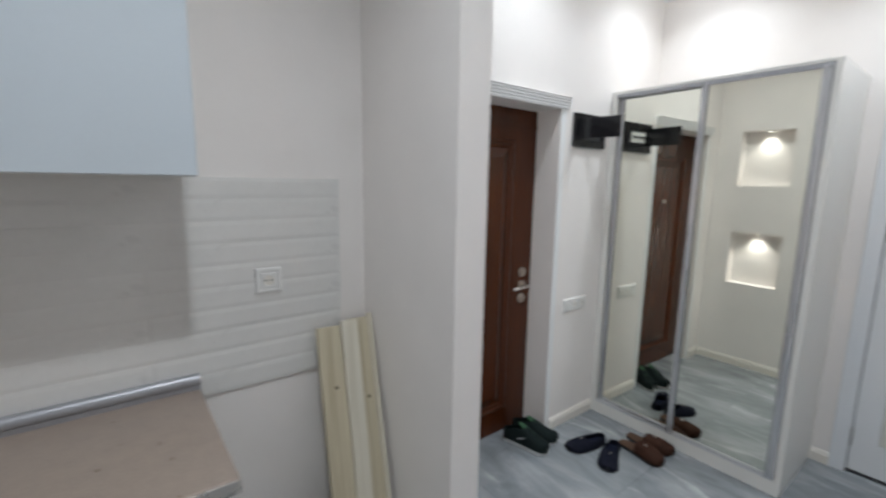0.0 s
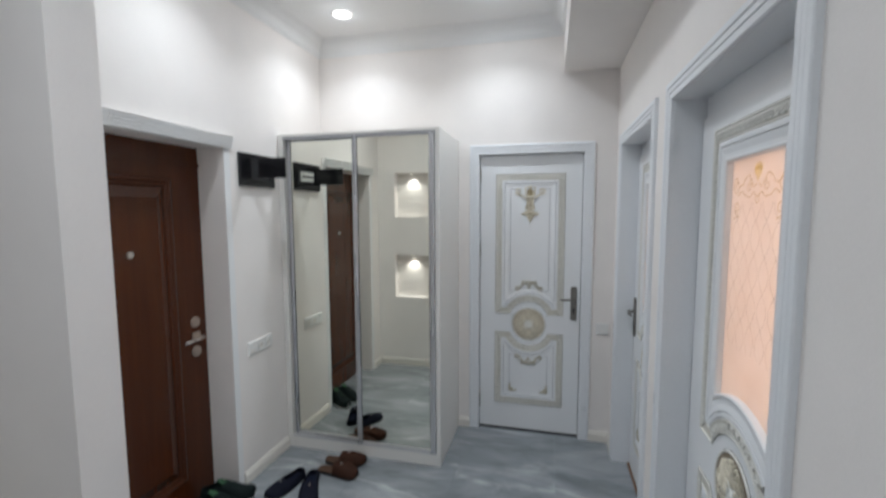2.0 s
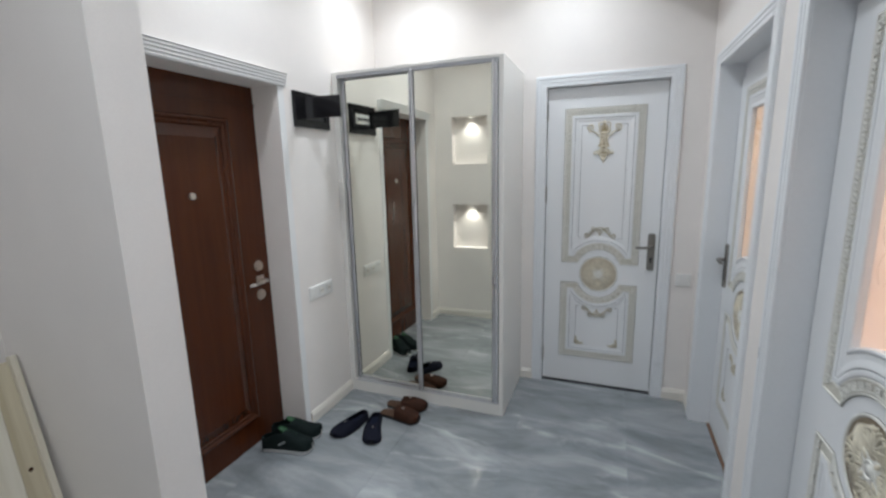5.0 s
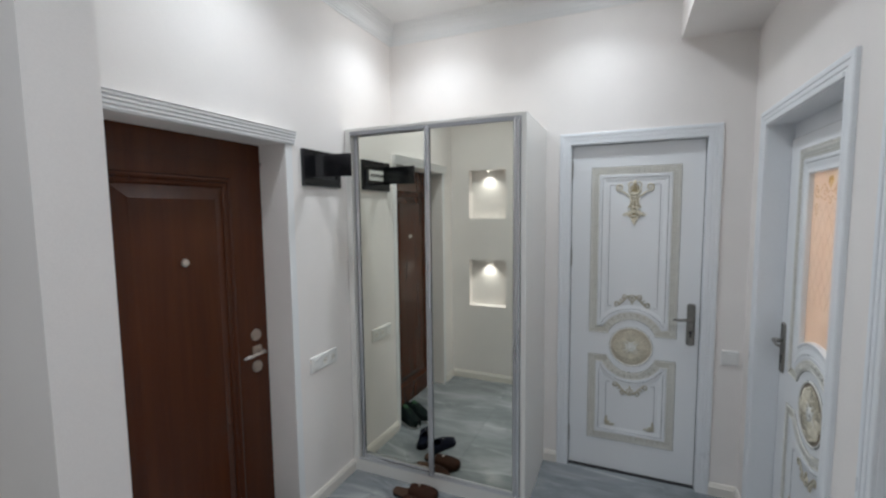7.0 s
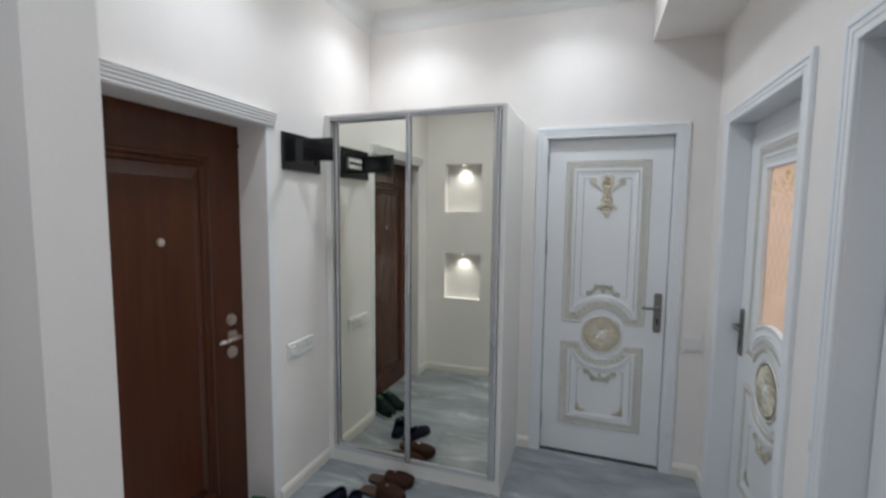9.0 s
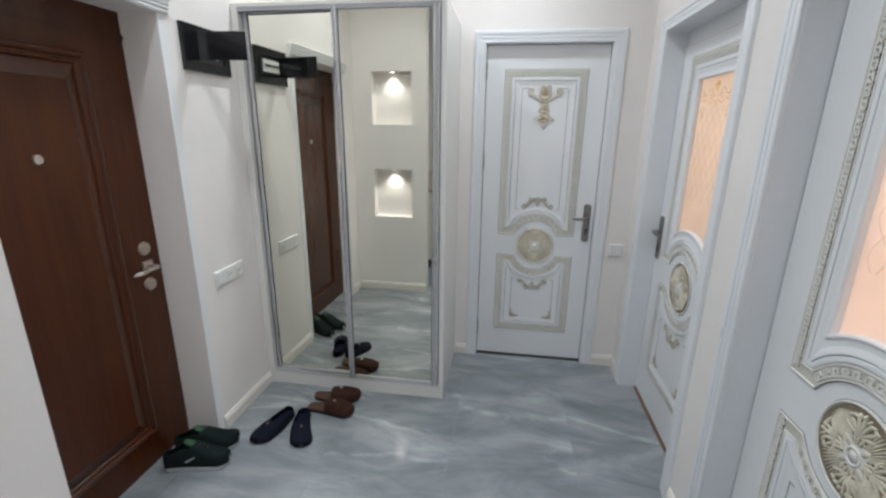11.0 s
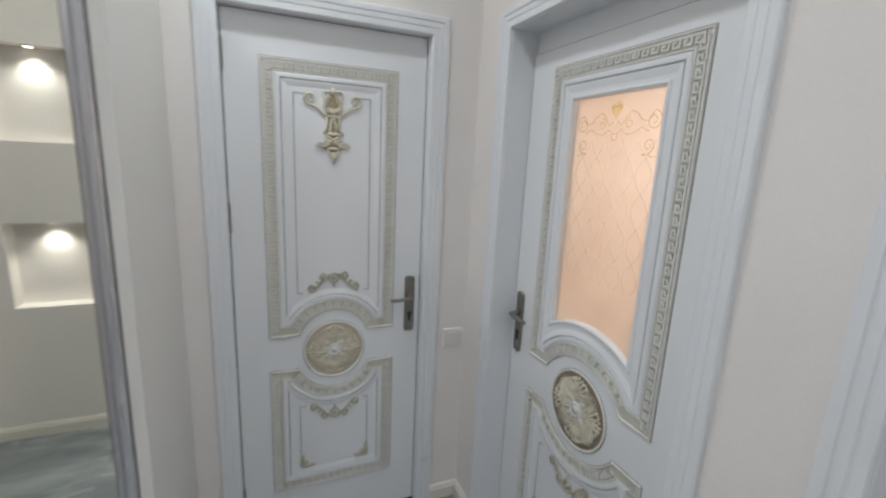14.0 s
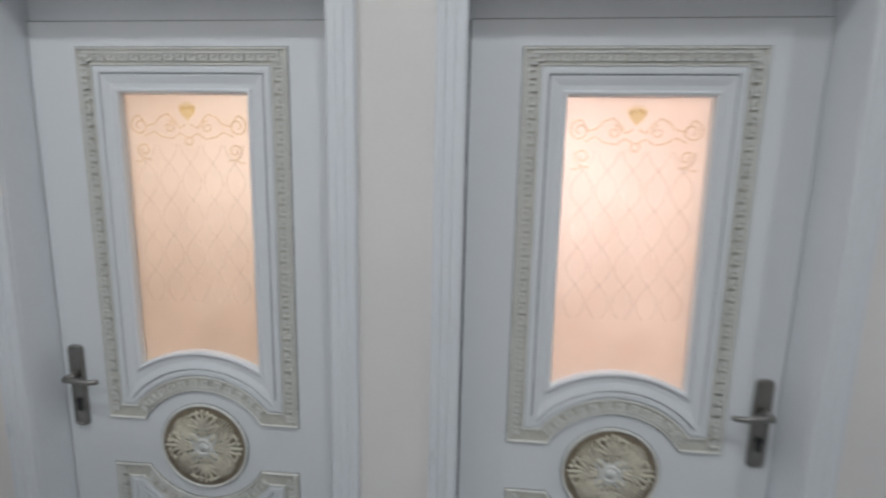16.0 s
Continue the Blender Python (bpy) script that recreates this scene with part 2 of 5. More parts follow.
M_LED = glowing("led_diffuser", (1.0, 0.99, 0.97), 14.0)
M_SPOT = glowing("spot_lens", (1.0, 0.98, 0.94), 4.0)
M_PEACH = surface("peach_wall", (0.80, 0.66, 0.50), 0.7, vary=0.03, bump=0.05)
M_COUNTER = surface("beige_stone_laminate", (0.33, 0.265, 0.222), 0.35, vary=0.14, scale=22.0, grain=150.0, bump=0.05)
M_TILE = surface("cream_glazed_tile", (0.75, 0.735, 0.71), 0.34, vary=0.03, scale=9.0, grain=60.0, bump=0.012)
M_CAB = surface("pale_blue_laminate", (0.60, 0.655, 0.70), 0.4, vary=0.02, bump=0.02)
M_CABDARK = surface("black_glass_front", (0.02, 0.02, 0.022), 0.15, vary=0.05, bump=0.0)
M_SNEAK = surface("dark_teal_mesh", (0.0090, 0.0145, 0.0145), 0.8, vary=0.35, scale=40.0, grain=500.0, bump=0.5)
M_GREEN = surface("bright_green_trim", (0.012, 0.050, 0.020), 0.6, vary=0.2, bump=0.2)
M_LIME = surface("grass_green_padding", (0.018, 0.072, 0.028), 0.7, vary=0.25, scale=60.0, bump=0.3)
M_SOLE = surface("dark_rubber", (0.03, 0.032, 0.033), 0.7, vary=0.2, bump=0.3)
M_SOLEW = surface("grey_white_rubber", (0.42, 0.435, 0.44), 0.6, vary=0.15, bump=0.2)
M_NAVY = surface("navy_felt", (0.010, 0.011, 0.020), 0.9, vary=0.4, scale=40.0, grain=600.0, bump=0.5)
M_LINING = surface("blue_lining", (0.011, 0.014, 0.030), 0.9, vary=0.3, bump=0.4)
M_LEATHER = surface("brown_suede", (0.045, 0.0195, 0.0125), 0.75, vary=0.35, scale=25.0, grain=300.0, bump=0.4)
M_INSOLE = surface("tan_insole", (0.10, 0.058, 0.040), 0.8, vary=0.2, bump=0.3)


M_BROWN.node_tree.nodes["Principled BSDF"].inputs["Specular IOR Level"].default_value = 0.35
for cloth in (M_SNEAK, M_NAVY, M_LEATHER, M_LINING, M_SOLE, M_INSOLE):
    cloth.node_tree.nodes["Principled BSDF"].inputs["Specular IOR Level"].default_value = 0.12


# ---- mesh helpers ----
def part(name, bm, mat, parent=None, label="", smooth=False):
    bmesh.ops.recalc_face_normals(bm, faces=bm.faces)
    me = bpy.data.meshes.new(name)
    bm.to_mesh(me)
    bm.free()
    me.materials.append(mat)
    if smooth:
        for p in me.polygons:
            p.use_smooth = True
    ob = new(name, me)
    ob.parent = parent
    if label:
        ob["label"] = label
    return ob


def thing(name, m, label, category, group="", kind=""):
    ob = new(name)
    ob.empty_display_size = 0.05
    ob.matrix_basis = m
    return tagged(ob, label, category, group, kind)


def box(bm, x0, x1, y0, y1, z0, z1):
    v = [bm.verts.new((x, y, z)) for z in (z0, z1) for y in (y0, y1) for x in (x0, x1)]
    for f in ((0, 2, 3, 1), (4, 5, 7, 6), (0, 1, 5, 4), (2, 6, 7, 3), (0, 4, 6, 2), (1, 3, 7, 5)):
        bm.faces.new([v[i] for i in f])


def bevelled(x0, x1, y0, y1, z0, z1, r=0.003, seg=2):
    bm = bmesh.new()
    box(bm, x0, x1, y0, y1, z0, z1)
    bmesh.ops.bevel(bm, geom=bm.edges[:], offset=r, segments=seg, affect="EDGES", profile=0.5)
    return bm


def boxes(*rows):
    bm = bmesh.new()
    for r in rows:
        box(bm, *r)
    return bm


def offset(poly, d, closed=True):
    """The outline moved by d to its left, with mitred corners. Points are (u, v)."""
    n, res = len(poly), []
    for i, p in enumerate(poly):
        a = poly[i - 1] if closed or i else None
        b = poly[(i + 1) % n] if closed or i < n - 1 else None
        dirs = []
        for s, e in ((a, p), (p, b)):
            if s is not None and e is not None:
                w = Vector((e[0] - s[0], e[1] - s[1]))
                if w.length > 1e-9:
                    dirs.append(w.normalized())
        ns = [Vector((-w.y, w.x)) for w in dirs]
        if len(ns) == 2:
            bis = ns[0] + ns[1]
            k = d / max(0.35, (1 + ns[0].dot(ns[1])))
            res.append((p[0] + bis.x * k, p[1] + bis.y * k))
        else:
            res.append((p[0] + ns[0].x * d, p[1] + ns[0].y * d))
    return res


def sweep(bm, outline, profile, closed=True, cap=False):
    """Carries a profile of (offset, height towards the viewer) along an outline in the u, v plane."""
    rings = [[bm.verts.new((u, -h, v)) for u, v in offset(outline, d, closed)] for d, h in profile]
    n = len(outline)
    for a, b in zip(rings, rings[1:]):
        for i in range(n if closed else n - 1):
            j = (i + 1) % n
            bm.faces.new((a[i], a[j], b[j], b[i]))
    if cap and not closed:
        for i in (0, n - 1):
            bm.faces.new([r[i] for r in rings])


def slab(bm, outer, y0, y1, hole=None):
    """A plate in the u, v plane from depth y0 to y1, with an opening."""
    loops = [outer] + ([hole] if hole else [])
    front = []
    for y in (y0, y1):
        edges = []
        made = []
        for lp in loops:
            vs = [bm.verts.new((u, y, v)) for u, v in lp]
            made.append(vs)
            edges += [bm.edges.new((vs[i], vs[(i + 1) % len(vs)])) for i in range(len(vs))]
        bmesh.ops.triangle_fill(bm, use_beauty=True, use_dissolve=False, edges=edges)
        front.append(made)
    for a, b in zip(*front):
        for i in range(len(a)):
            j = (i + 1) % len(a)
            bm.faces.new((a[i], a[j], b[j], b[i]))


def disc_outline(r, cu=0.0, cv=0.0, n=40):
    return [(cu + r * math.cos(2 * math.pi * i / n), cv + r * math.sin(2 * math.pi * i / n)) for i in range(n)]


def tube(bm, pts, r0, r1=None, n=6, flat=1.0):
    """A round bar along a line of points, from radius r0 to r1; its ends are closed."""
    r1 = r0 if r1 is None else r1
    pts = [Vector(p) for p in pts]
    rings = []
    for i, p in enumerate(pts):
        t = (pts[min(i + 1, len(pts) - 1)] - pts[max(i - 1, 0)]).normalized()
        side = t.cross(Vector((0, 1, 0)))
        if side.length < 1e-3:
            side = Vector((1, 0, 0))
        side.normalize()
        up = side.cross(t).normalized()
        r = r0 + (r1 - r0) * i / max(1, len(pts) - 1)
        rings.append([bm.verts.new(p + side * (r * math.cos(a)) + up * (r * flat * math.sin(a)))
                      for a in (2 * math.pi * k / n for k in range(n))])
    for a, b in zip(rings, rings[1:]):
        for k in range(n):
            bm.faces.new((a[k], a[(k + 1) % n], b[(k + 1) % n], b[k]))
    bm.faces.new(rings[0][::-1])
    bm.faces.new(rings[-1])


def blob(bm, centre, size, turn=0.0, n=8, m=5):
    """A rounded leaf or bead: an ellipsoid turned by an angle in the u, v plane."""
    ca, sa = math.cos(turn), math.sin(turn)
    rows = []
    for j in range(1, m):
        th = math.pi * j / m
        rows.append([bm.verts.new((centre[0] + x * ca - z * sa, centre[1] + y, centre[2] + x * sa + z * ca))
                     for x, y, z in ((size[0] * math.cos(th), size[1] * math.sin(th) * math.cos(p), size[2] * math.sin(th) * math.sin(p))
                                     for p in (2 * math.pi * k / n for k in range(n)))])
    ends = [bm.verts.new((centre[0] + s * size[0] * ca, centre[1], centre[2] + s * size[0] * sa)) for s in (1, -1)]
    for a, b in zip(rows, rows[1:]):
        for k in range(n):
            bm.faces.new((a[k], a[(k + 1) % n], b[(k + 1) % n], b[k]))
    for k in range(n):
        bm.faces.new((ends[0], rows[0][k], rows[0][(k + 1) % n]))
        bm.faces.new((ends[1], rows[-1][(k + 1) % n], rows[-1][k]))


def cylinder(bm, a, b, r, n=24, r2=None):
    tube(bm, [a, b], r, r if r2 is None else r2, n)


# ---- the setting ----
NORTH, EAST, SOUTH, WEST = 2.245, -0.03, 0.095, -5.2
KITCHEN_Y = 2.14
PX0, PX1, PY = -2.375, -2.26, 1.583     # the partition that ends beside the entrance
ENT0, ENT1, ENT_TOP, LEAF_Y = -2.03, -1.085, 1.960, 2.415
TOP = CEIL + 0.12


def structure(name, bm, mat, label, category):
    return tagged(part(name, bm, mat), label, category, kind="structure")


structure("wall_north", boxes((PX1, ENT0, NORTH, 2.56, 0, CEIL), (ENT1, 0.12, NORTH, 2.56, 0, CEIL), (ENT0, ENT1, NORTH, 2.56, ENT_TOP, CEIL)),
          M_WALL, "cream painted wall with the deep entrance opening", "wall")
structure("wall_kitchen", boxes((WEST, PX0, KITCHEN_Y, 2.56, 0, CEIL)), M_WALL, "cream painted kitchen wall behind the worktop", "wall")
structure("wall_east", boxes((EAST, 0.12, 1.012, NORTH, 0, CEIL), (EAST, 0.12, -0.06, 0.297, 0, CEIL), (EAST, 0.12, 0.297, 1.012, 2.01, CEIL)),
          M_WALL, "cream painted wall around the ornate white door", "wall")
SD = [(-1.085, -0.255), (-2.205, -1.375)]
structure("wall_south", boxes((SD[0][1], EAST, -0.06, SOUTH, 0, CEIL), (SD[1][1], SD[0][0], -0.06, SOUTH, 0, CEIL), (WEST, SD[1][0], -0.06, SOUTH, 0, CEIL),
                              *[(a, b, -0.06, SOUTH, 2.020, CEIL) for a, b in SD]),
          M_WALL, "cream painted wall with two glazed doors", "wall")
# unseen end wall, added to close the room and keep its light in
structure("wall_west", boxes((WEST - 0.15, WEST, -0.06, 2.56, 0, CEIL)), M_WALL, "plain cream wall added out of view to close the kitchen", "wall")

# partition with two lit niches facing the hall
NY0, NY1 = 1.712, 2.068
NICHES = [(0.722, 1.157), (1.552, 1.995)]
rows = [(PX0, PX1 - 0.09, PY, 2.40, 0, CEIL), (PX1 - 0.09, PX1, PY, NY0, 0, CEIL), (PX1 - 0.09, PX1, NY1, 2.40, 0, CEIL)]
for z0, z1 in ((0, NICHES[0][0]), (NICHES[0][1], NICHES[1][0]), (NICHES[1][1], CEIL)):
    rows.append((PX1 - 0.09, PX1, NY0, NY1, z0, z1))
structure("wall_partition", boxes(*rows), M_WALL, "cream partition end with two square lit niches", "wall")

structure("ceiling", boxes((WEST - 0.15, 0.12, -0.06, 2.56, CEIL, TOP)), M_CEIL, "smooth white ceiling with recessed lights", "ceiling")
structure("ceiling_soffit", boxes((WEST, EAST, SOUTH, 0.445, 2.528, CEIL)), M_WALL, "boxed cream soffit running along the wall", "soffit")
structure("floor_screed", boxes((WEST - 0.15, 0.12, -0.06, 2.56, -0.12, -0.003)), M_GROUT, "grey grouted bed under the floor tiles", "floor")


def skirting(name, a, b, out):
    """A run of skirting from a to b along a wall; out is the direction away from the wall."""
    bm = bmesh.new()
    prof = [(0, 0), (0.014, 0), (0.014, 0.052), (0.010, 0.058), (0.010, 0.064), (0.005, 0.072), (0, 0.072)]
    ends = [[bm.verts.new((p[0] + out[0] * d, p[1] + out[1] * d, z)) for d, z in prof] for p in (a, b)]
    n = len(prof)
    for i in range(n):
        j = (i + 1) % n
        bm.faces.new((ends[0][i], ends[0][j], ends[1][j], ends[1][i]))
    bm.faces.new(ends[0])
    bm.faces.new(ends[1][::-1])
    return structure(name, bm, M_SKIRT, "cream moulded skirting board along the wall", "skirting")


skirting("baseboard_north", (ENT1 + 0.046, NORTH), (-0.587, NORTH), (0, -1))
skirting("baseboard_north_2", (PX1, NORTH), (ENT0 - 0.046, NORTH), (0, -1))
skirting("baseboard_niche_wall", (PX1, PY), (PX1, NORTH - 0.015), (1, 0))
skirting("baseboard_east", (EAST, 1.072), (EAST, 1.163), (-1, 0))
skirting("baseboard_east_2", (EAST, SOUTH), (EAST, 0.236), (-1, 0))
skirting("baseboard_south", (SD[0][1] + 0.066, SOUTH), (EAST - 0.015, SOUTH), (0, 1))
skirting("baseboard_south_2", (SD[1][1] + 0.066, SOUTH), (SD[0][0] - 0.066, SOUTH), (0, 1))
skirting("baseboard_south_3", (WEST, SOUTH), (SD[1][0] - 0.066, SOUTH), (0, 1))

# cornice: a stepped and hollowed moulding round the raised ceiling
bm = bmesh.new()
prof = [(0.0, 0.116), (0.006, 0.116), (0.008, 0.104), (0.014, 0.103), (0.014, 0.094), (0.018, 0.090), (0.020, 0.074), (0.028, 0.054), (0.042, 0.038), (0.048, 0.034),
        (0.049, 0.026), (0.058, 0.025), (0.059, 0.015), (0.070, 0.014), (0.071, 0.006), (0.082, 0.005), (0.082, 0.0)]
room = [(WEST, 0.445), (EAST, 0.445), (EAST, NORTH), (PX1, NORTH), (PX1, PY), (PX0, PY), (PX0, KITCHEN_Y), (WEST, KITCHEN_Y)]
rings = [[bm.verts.new((x, y, CEIL - drop)) for x, y in offset(room, d)] for d, drop in prof]
for a, b in zip(rings, rings[1:]):
    for i in range(len(room)):
        j = (i + 1) % len(room)
        bm.faces.new((a[i], a[j], b[j], b[i]))
structure("cornice_trim", bm, M_CEIL, "white stepped plaster cornice under the ceiling", "cornice")

# ---- recessed ceiling lights ----
def downlight(x, y, watts, group):
    t = thing("ceiling_light", pose(x, y, CEIL), "round white recessed LED ceiling light, switched on", "ceiling light", group)
    bm = bmesh.new()
    sweepring = [(0.058, 0.0), (0.066, 0.0), (0.068, -0.003), (0.064, -0.007), (0.056, -0.008), (0.052, -0.003), (0.058, 0.0)]
    n = 36
    rings = [[bm.verts.new((r * math.cos(2 * math.pi * i / n), r * math.sin(2 * math.pi * i / n), z)) for i in range(n)] for r, z in sweepring]
    for a, b in zip(rings, rings[1:]):
        for i in range(n):
            bm.faces.new((a[i], a[(i + 1) % n], b[(i + 1) % n], b[i]))
    part("rim", bm, M_PLASTIC, t, smooth=True)
    bm = bmesh.new()
    bmesh.ops.create_circle(bm, cap_ends=True, segments=32, radius=0.055, matrix=Matrix.Translation((0, 0, -0.004)))
    part("diffuser", bm, M_LED, t, "glowing white diffuser")
    # the disc's wide light and its stronger downward part
    lamp("ceiling_lamp", "AREA", (x, y, CEIL - 0.012), watts * 0.27, (0.89, 0.95, 1.0), 0.11)
    lamp("ceiling_beam", "AREA", (x, y, CEIL - 0.014), watts * 0.68, (0.89, 0.95, 1.0), 0.11, spread=122)
    # point lamp added below the disc to brighten the ceiling round it
    lamp("ceiling_fill", "POINT", (x, y, CEIL - 0.060), watts * 0.055, (0.89, 0.95, 1.0), 0.040)
    return t


for x, y in HALL_LAMPS:
    downlight(x, y, HALL_WATTS, "hall ceiling lights")
# the far, weaker kitchen light is an added one, out of view
for (x, y), share in zip(KITCHEN_LAMPS, (1.0, 0.5)):
    downlight(x, y, KITCHEN_WATTS * share, "kitchen ceiling lights")

# small spots in the tops of the niches
for z0, z1 in NICHES:
    t = thing("niche_light", pose(PX1 - 0.045, (NY0 + NY1) / 2, z1), "tiny round spotlight in the niche top, switched on", "spotlight", "niche spotlights")
    bm = bmesh.new()
    cylinder(bm, (0, 0, 0.002), (0, 0, -0.006), 0.026, 24, 0.023)
    part("rim", bm, M_STEEL, t)
    bm = bmesh.new()
    bmesh.ops.create_circle(bm, cap_ends=True, segments=20, radius=0.018, matrix=Matrix.Translation((0, 0, -0.0075)))
    part("lens", bm, M_SPOT, t, "glowing lens")
    sp = lamp("niche_lamp", "SPOT", (PX1 - 0.045, (NY0 + NY1) / 2, z1 - 0.012), NICHE_WATTS * 4, (1, 0.98, 0.95), 0.022)
    sp.data.spot_size, sp.data.spot_blend = radians(110), 0.7

# ---- ornate doors ----
def arch(half, z, rise, n=18, sign=1):
    """Points of a shallow arch from +half to -half at height z that rises by rise (or dips)."""
    radius = (half * half + rise * rise) / (2 * rise)
    cz = rise - radius
    span = math.asin(min(1, half / radius))
    return [(radius * math.sin(a), z + sign * (cz + radius * math.cos(a))) for a in (span - 2 * span * i / n for i in range(n + 1))]


def upper_outline(w, top, bottom, step, rise):
    """Counter-clockwise: a panel whose foot is arched upwards."""
    pts = [(w, bottom), (w, top), (-w, top), (-w, bottom)]
    return pts + [(u, v) for u, v in reversed(arch(w - step, bottom, rise))]


def lower_outline(w, top, bottom, step, dip):
    pts = [(-w, top), (-w, bottom), (w, bottom), (w, top)]
    return pts + arch(w - step, top, dip, sign=-1)


def greek_key(bm, run, base, pitch=0.0300, height=0.023, bar=0.0052, raise_by=0.0040):
    """Square hooks along a run of points; base is their distance in from it."""
    pts = [Vector(p) for p in run]
    lengths = [(b - a).length for a, b in zip(pts, pts[1:])]
    total = sum(lengths)
    count = max(1, int((total - 0.02) / pitch))
    start = (total - count * pitch) / 2
    pieces = ((0.0, 1.0, 0.0, bar / height), (0.0, bar / pitch, 0.0, 1.0), (0.0, 0.76, 1 - bar / height, 1.0),
              (0.76 - bar / pitch, 0.76, 0.36, 1.0), (0.36, 0.76, 0.36, 0.36 + bar / height))
    for k in range(count):
        s = start + (k + 0.5) * pitch
        i = 0
        while i < len(lengths) - 1 and s > lengths[i]:
            s -= lengths[i]
            i += 1
        t = (pts[i + 1] - pts[i]).normalized()
        n = Vector((-t.y, t.x))
        o = pts[i] + t * (s - pitch / 2)
        for step, (s0, s1, n0, n1) in enumerate(pieces):
            quad = [o + t * (a * pitch) + n * (base + b * height) for a, b in ((s0, n0), (s1, n0), (s1, n1), (s0, n1))]
            lo = [bm.verts.new((q.x, -0.0015, q.y)) for q in quad]
            hi = [bm.verts.new((q.x, -0.0015 - raise_by - 0.00025 * step, q.y)) for q in quad]
            bm.faces.new(hi)
            for a in range(4):
                bm.faces.new((lo[a], lo[(a + 1) % 4], hi[(a + 1) % 4], hi[a]))


def key_band(leaf, outline, name, corners):
    """A patina band, its two fine rims, the meander on it and the white mouldings inside it."""
    bm = bmesh.new()
    sweep(bm, outline, [(0.0, -0.001), (0.0, 0.0015), (0.044, 0.0015), (0.044, -0.001)])
    part(name + "_band", bm, M_KEY, leaf, "beige patina border band")
    bm = bmesh.new()
    sweep(bm, outline, [(-0.0016, -0.001), (-0.0016, 0.0012), (-0.0002, 0.0012), (-0.0002, -0.001)])
    part(name + "_edge_line", bm, M_LINE, leaf, "thin dark edge line")
    # grey strip between the mouldings carries the groove's shade as colour
    bm = bmesh.new()
    sweep(bm, outline, [(0.0618, 0.0006), (0.0618, 0.0014), (0.0646, 0.0014), (0.0646, 0.0006)])
    part(name + "_groove_line", bm, M_GREYLINE, leaf, "thin grey line, the groove's shade put into colour")
    bm = bmesh.new()
    sweep(bm, outline, [(0.0012, 0.001), (0.0018, 0.0055), (0.0055, 0.0055), (0.0065, 0.001)])
    sweep(bm, outline, [(0.0375, 0.001), (0.0385, 0.005), (0.0425, 0.005), (0.0435, 0.001)])
    n = len(outline)
    for a, b in corners:
        run = outline[a:b + 1] if b < n else outline[a:] + outline[:1]
        greek_key(bm, run, 0.0100)
    part(name + "_greek_key", bm, M_KEYHI, leaf, "pale raised greek key pattern")
    bm = bmesh.new()
    sweep(bm, outline, [(0.0445, -0.001), (0.0455, 0.004), (0.0500, 0.0058), (0.0590, 0.0058), (0.0612, 0.0048), (0.0616, -0.001)])
    sweep(bm, outline, [(0.0648, -0.001), (0.0650, 0.0045), (0.0670, 0.0050), (0.0740, 0.0035), (0.0860, 0.0), (0.0865, -0.001)])
    part(name + "_moulding", bm, M_DOOR, leaf, "white raised panel moulding", smooth=False)


def spiral(cu, cv, r0, r1, a0, turns, hand=1, n=16, y=-0.004):
    res = []
    for i in range(n + 1):
        f = i / n
        a = a0 + hand * turns * 2 * math.pi * f
        r = r0 + (r1 - r0) * f
        res.append((cu + r * math.cos(a), y, cv + r * math.sin(a)))
    return res


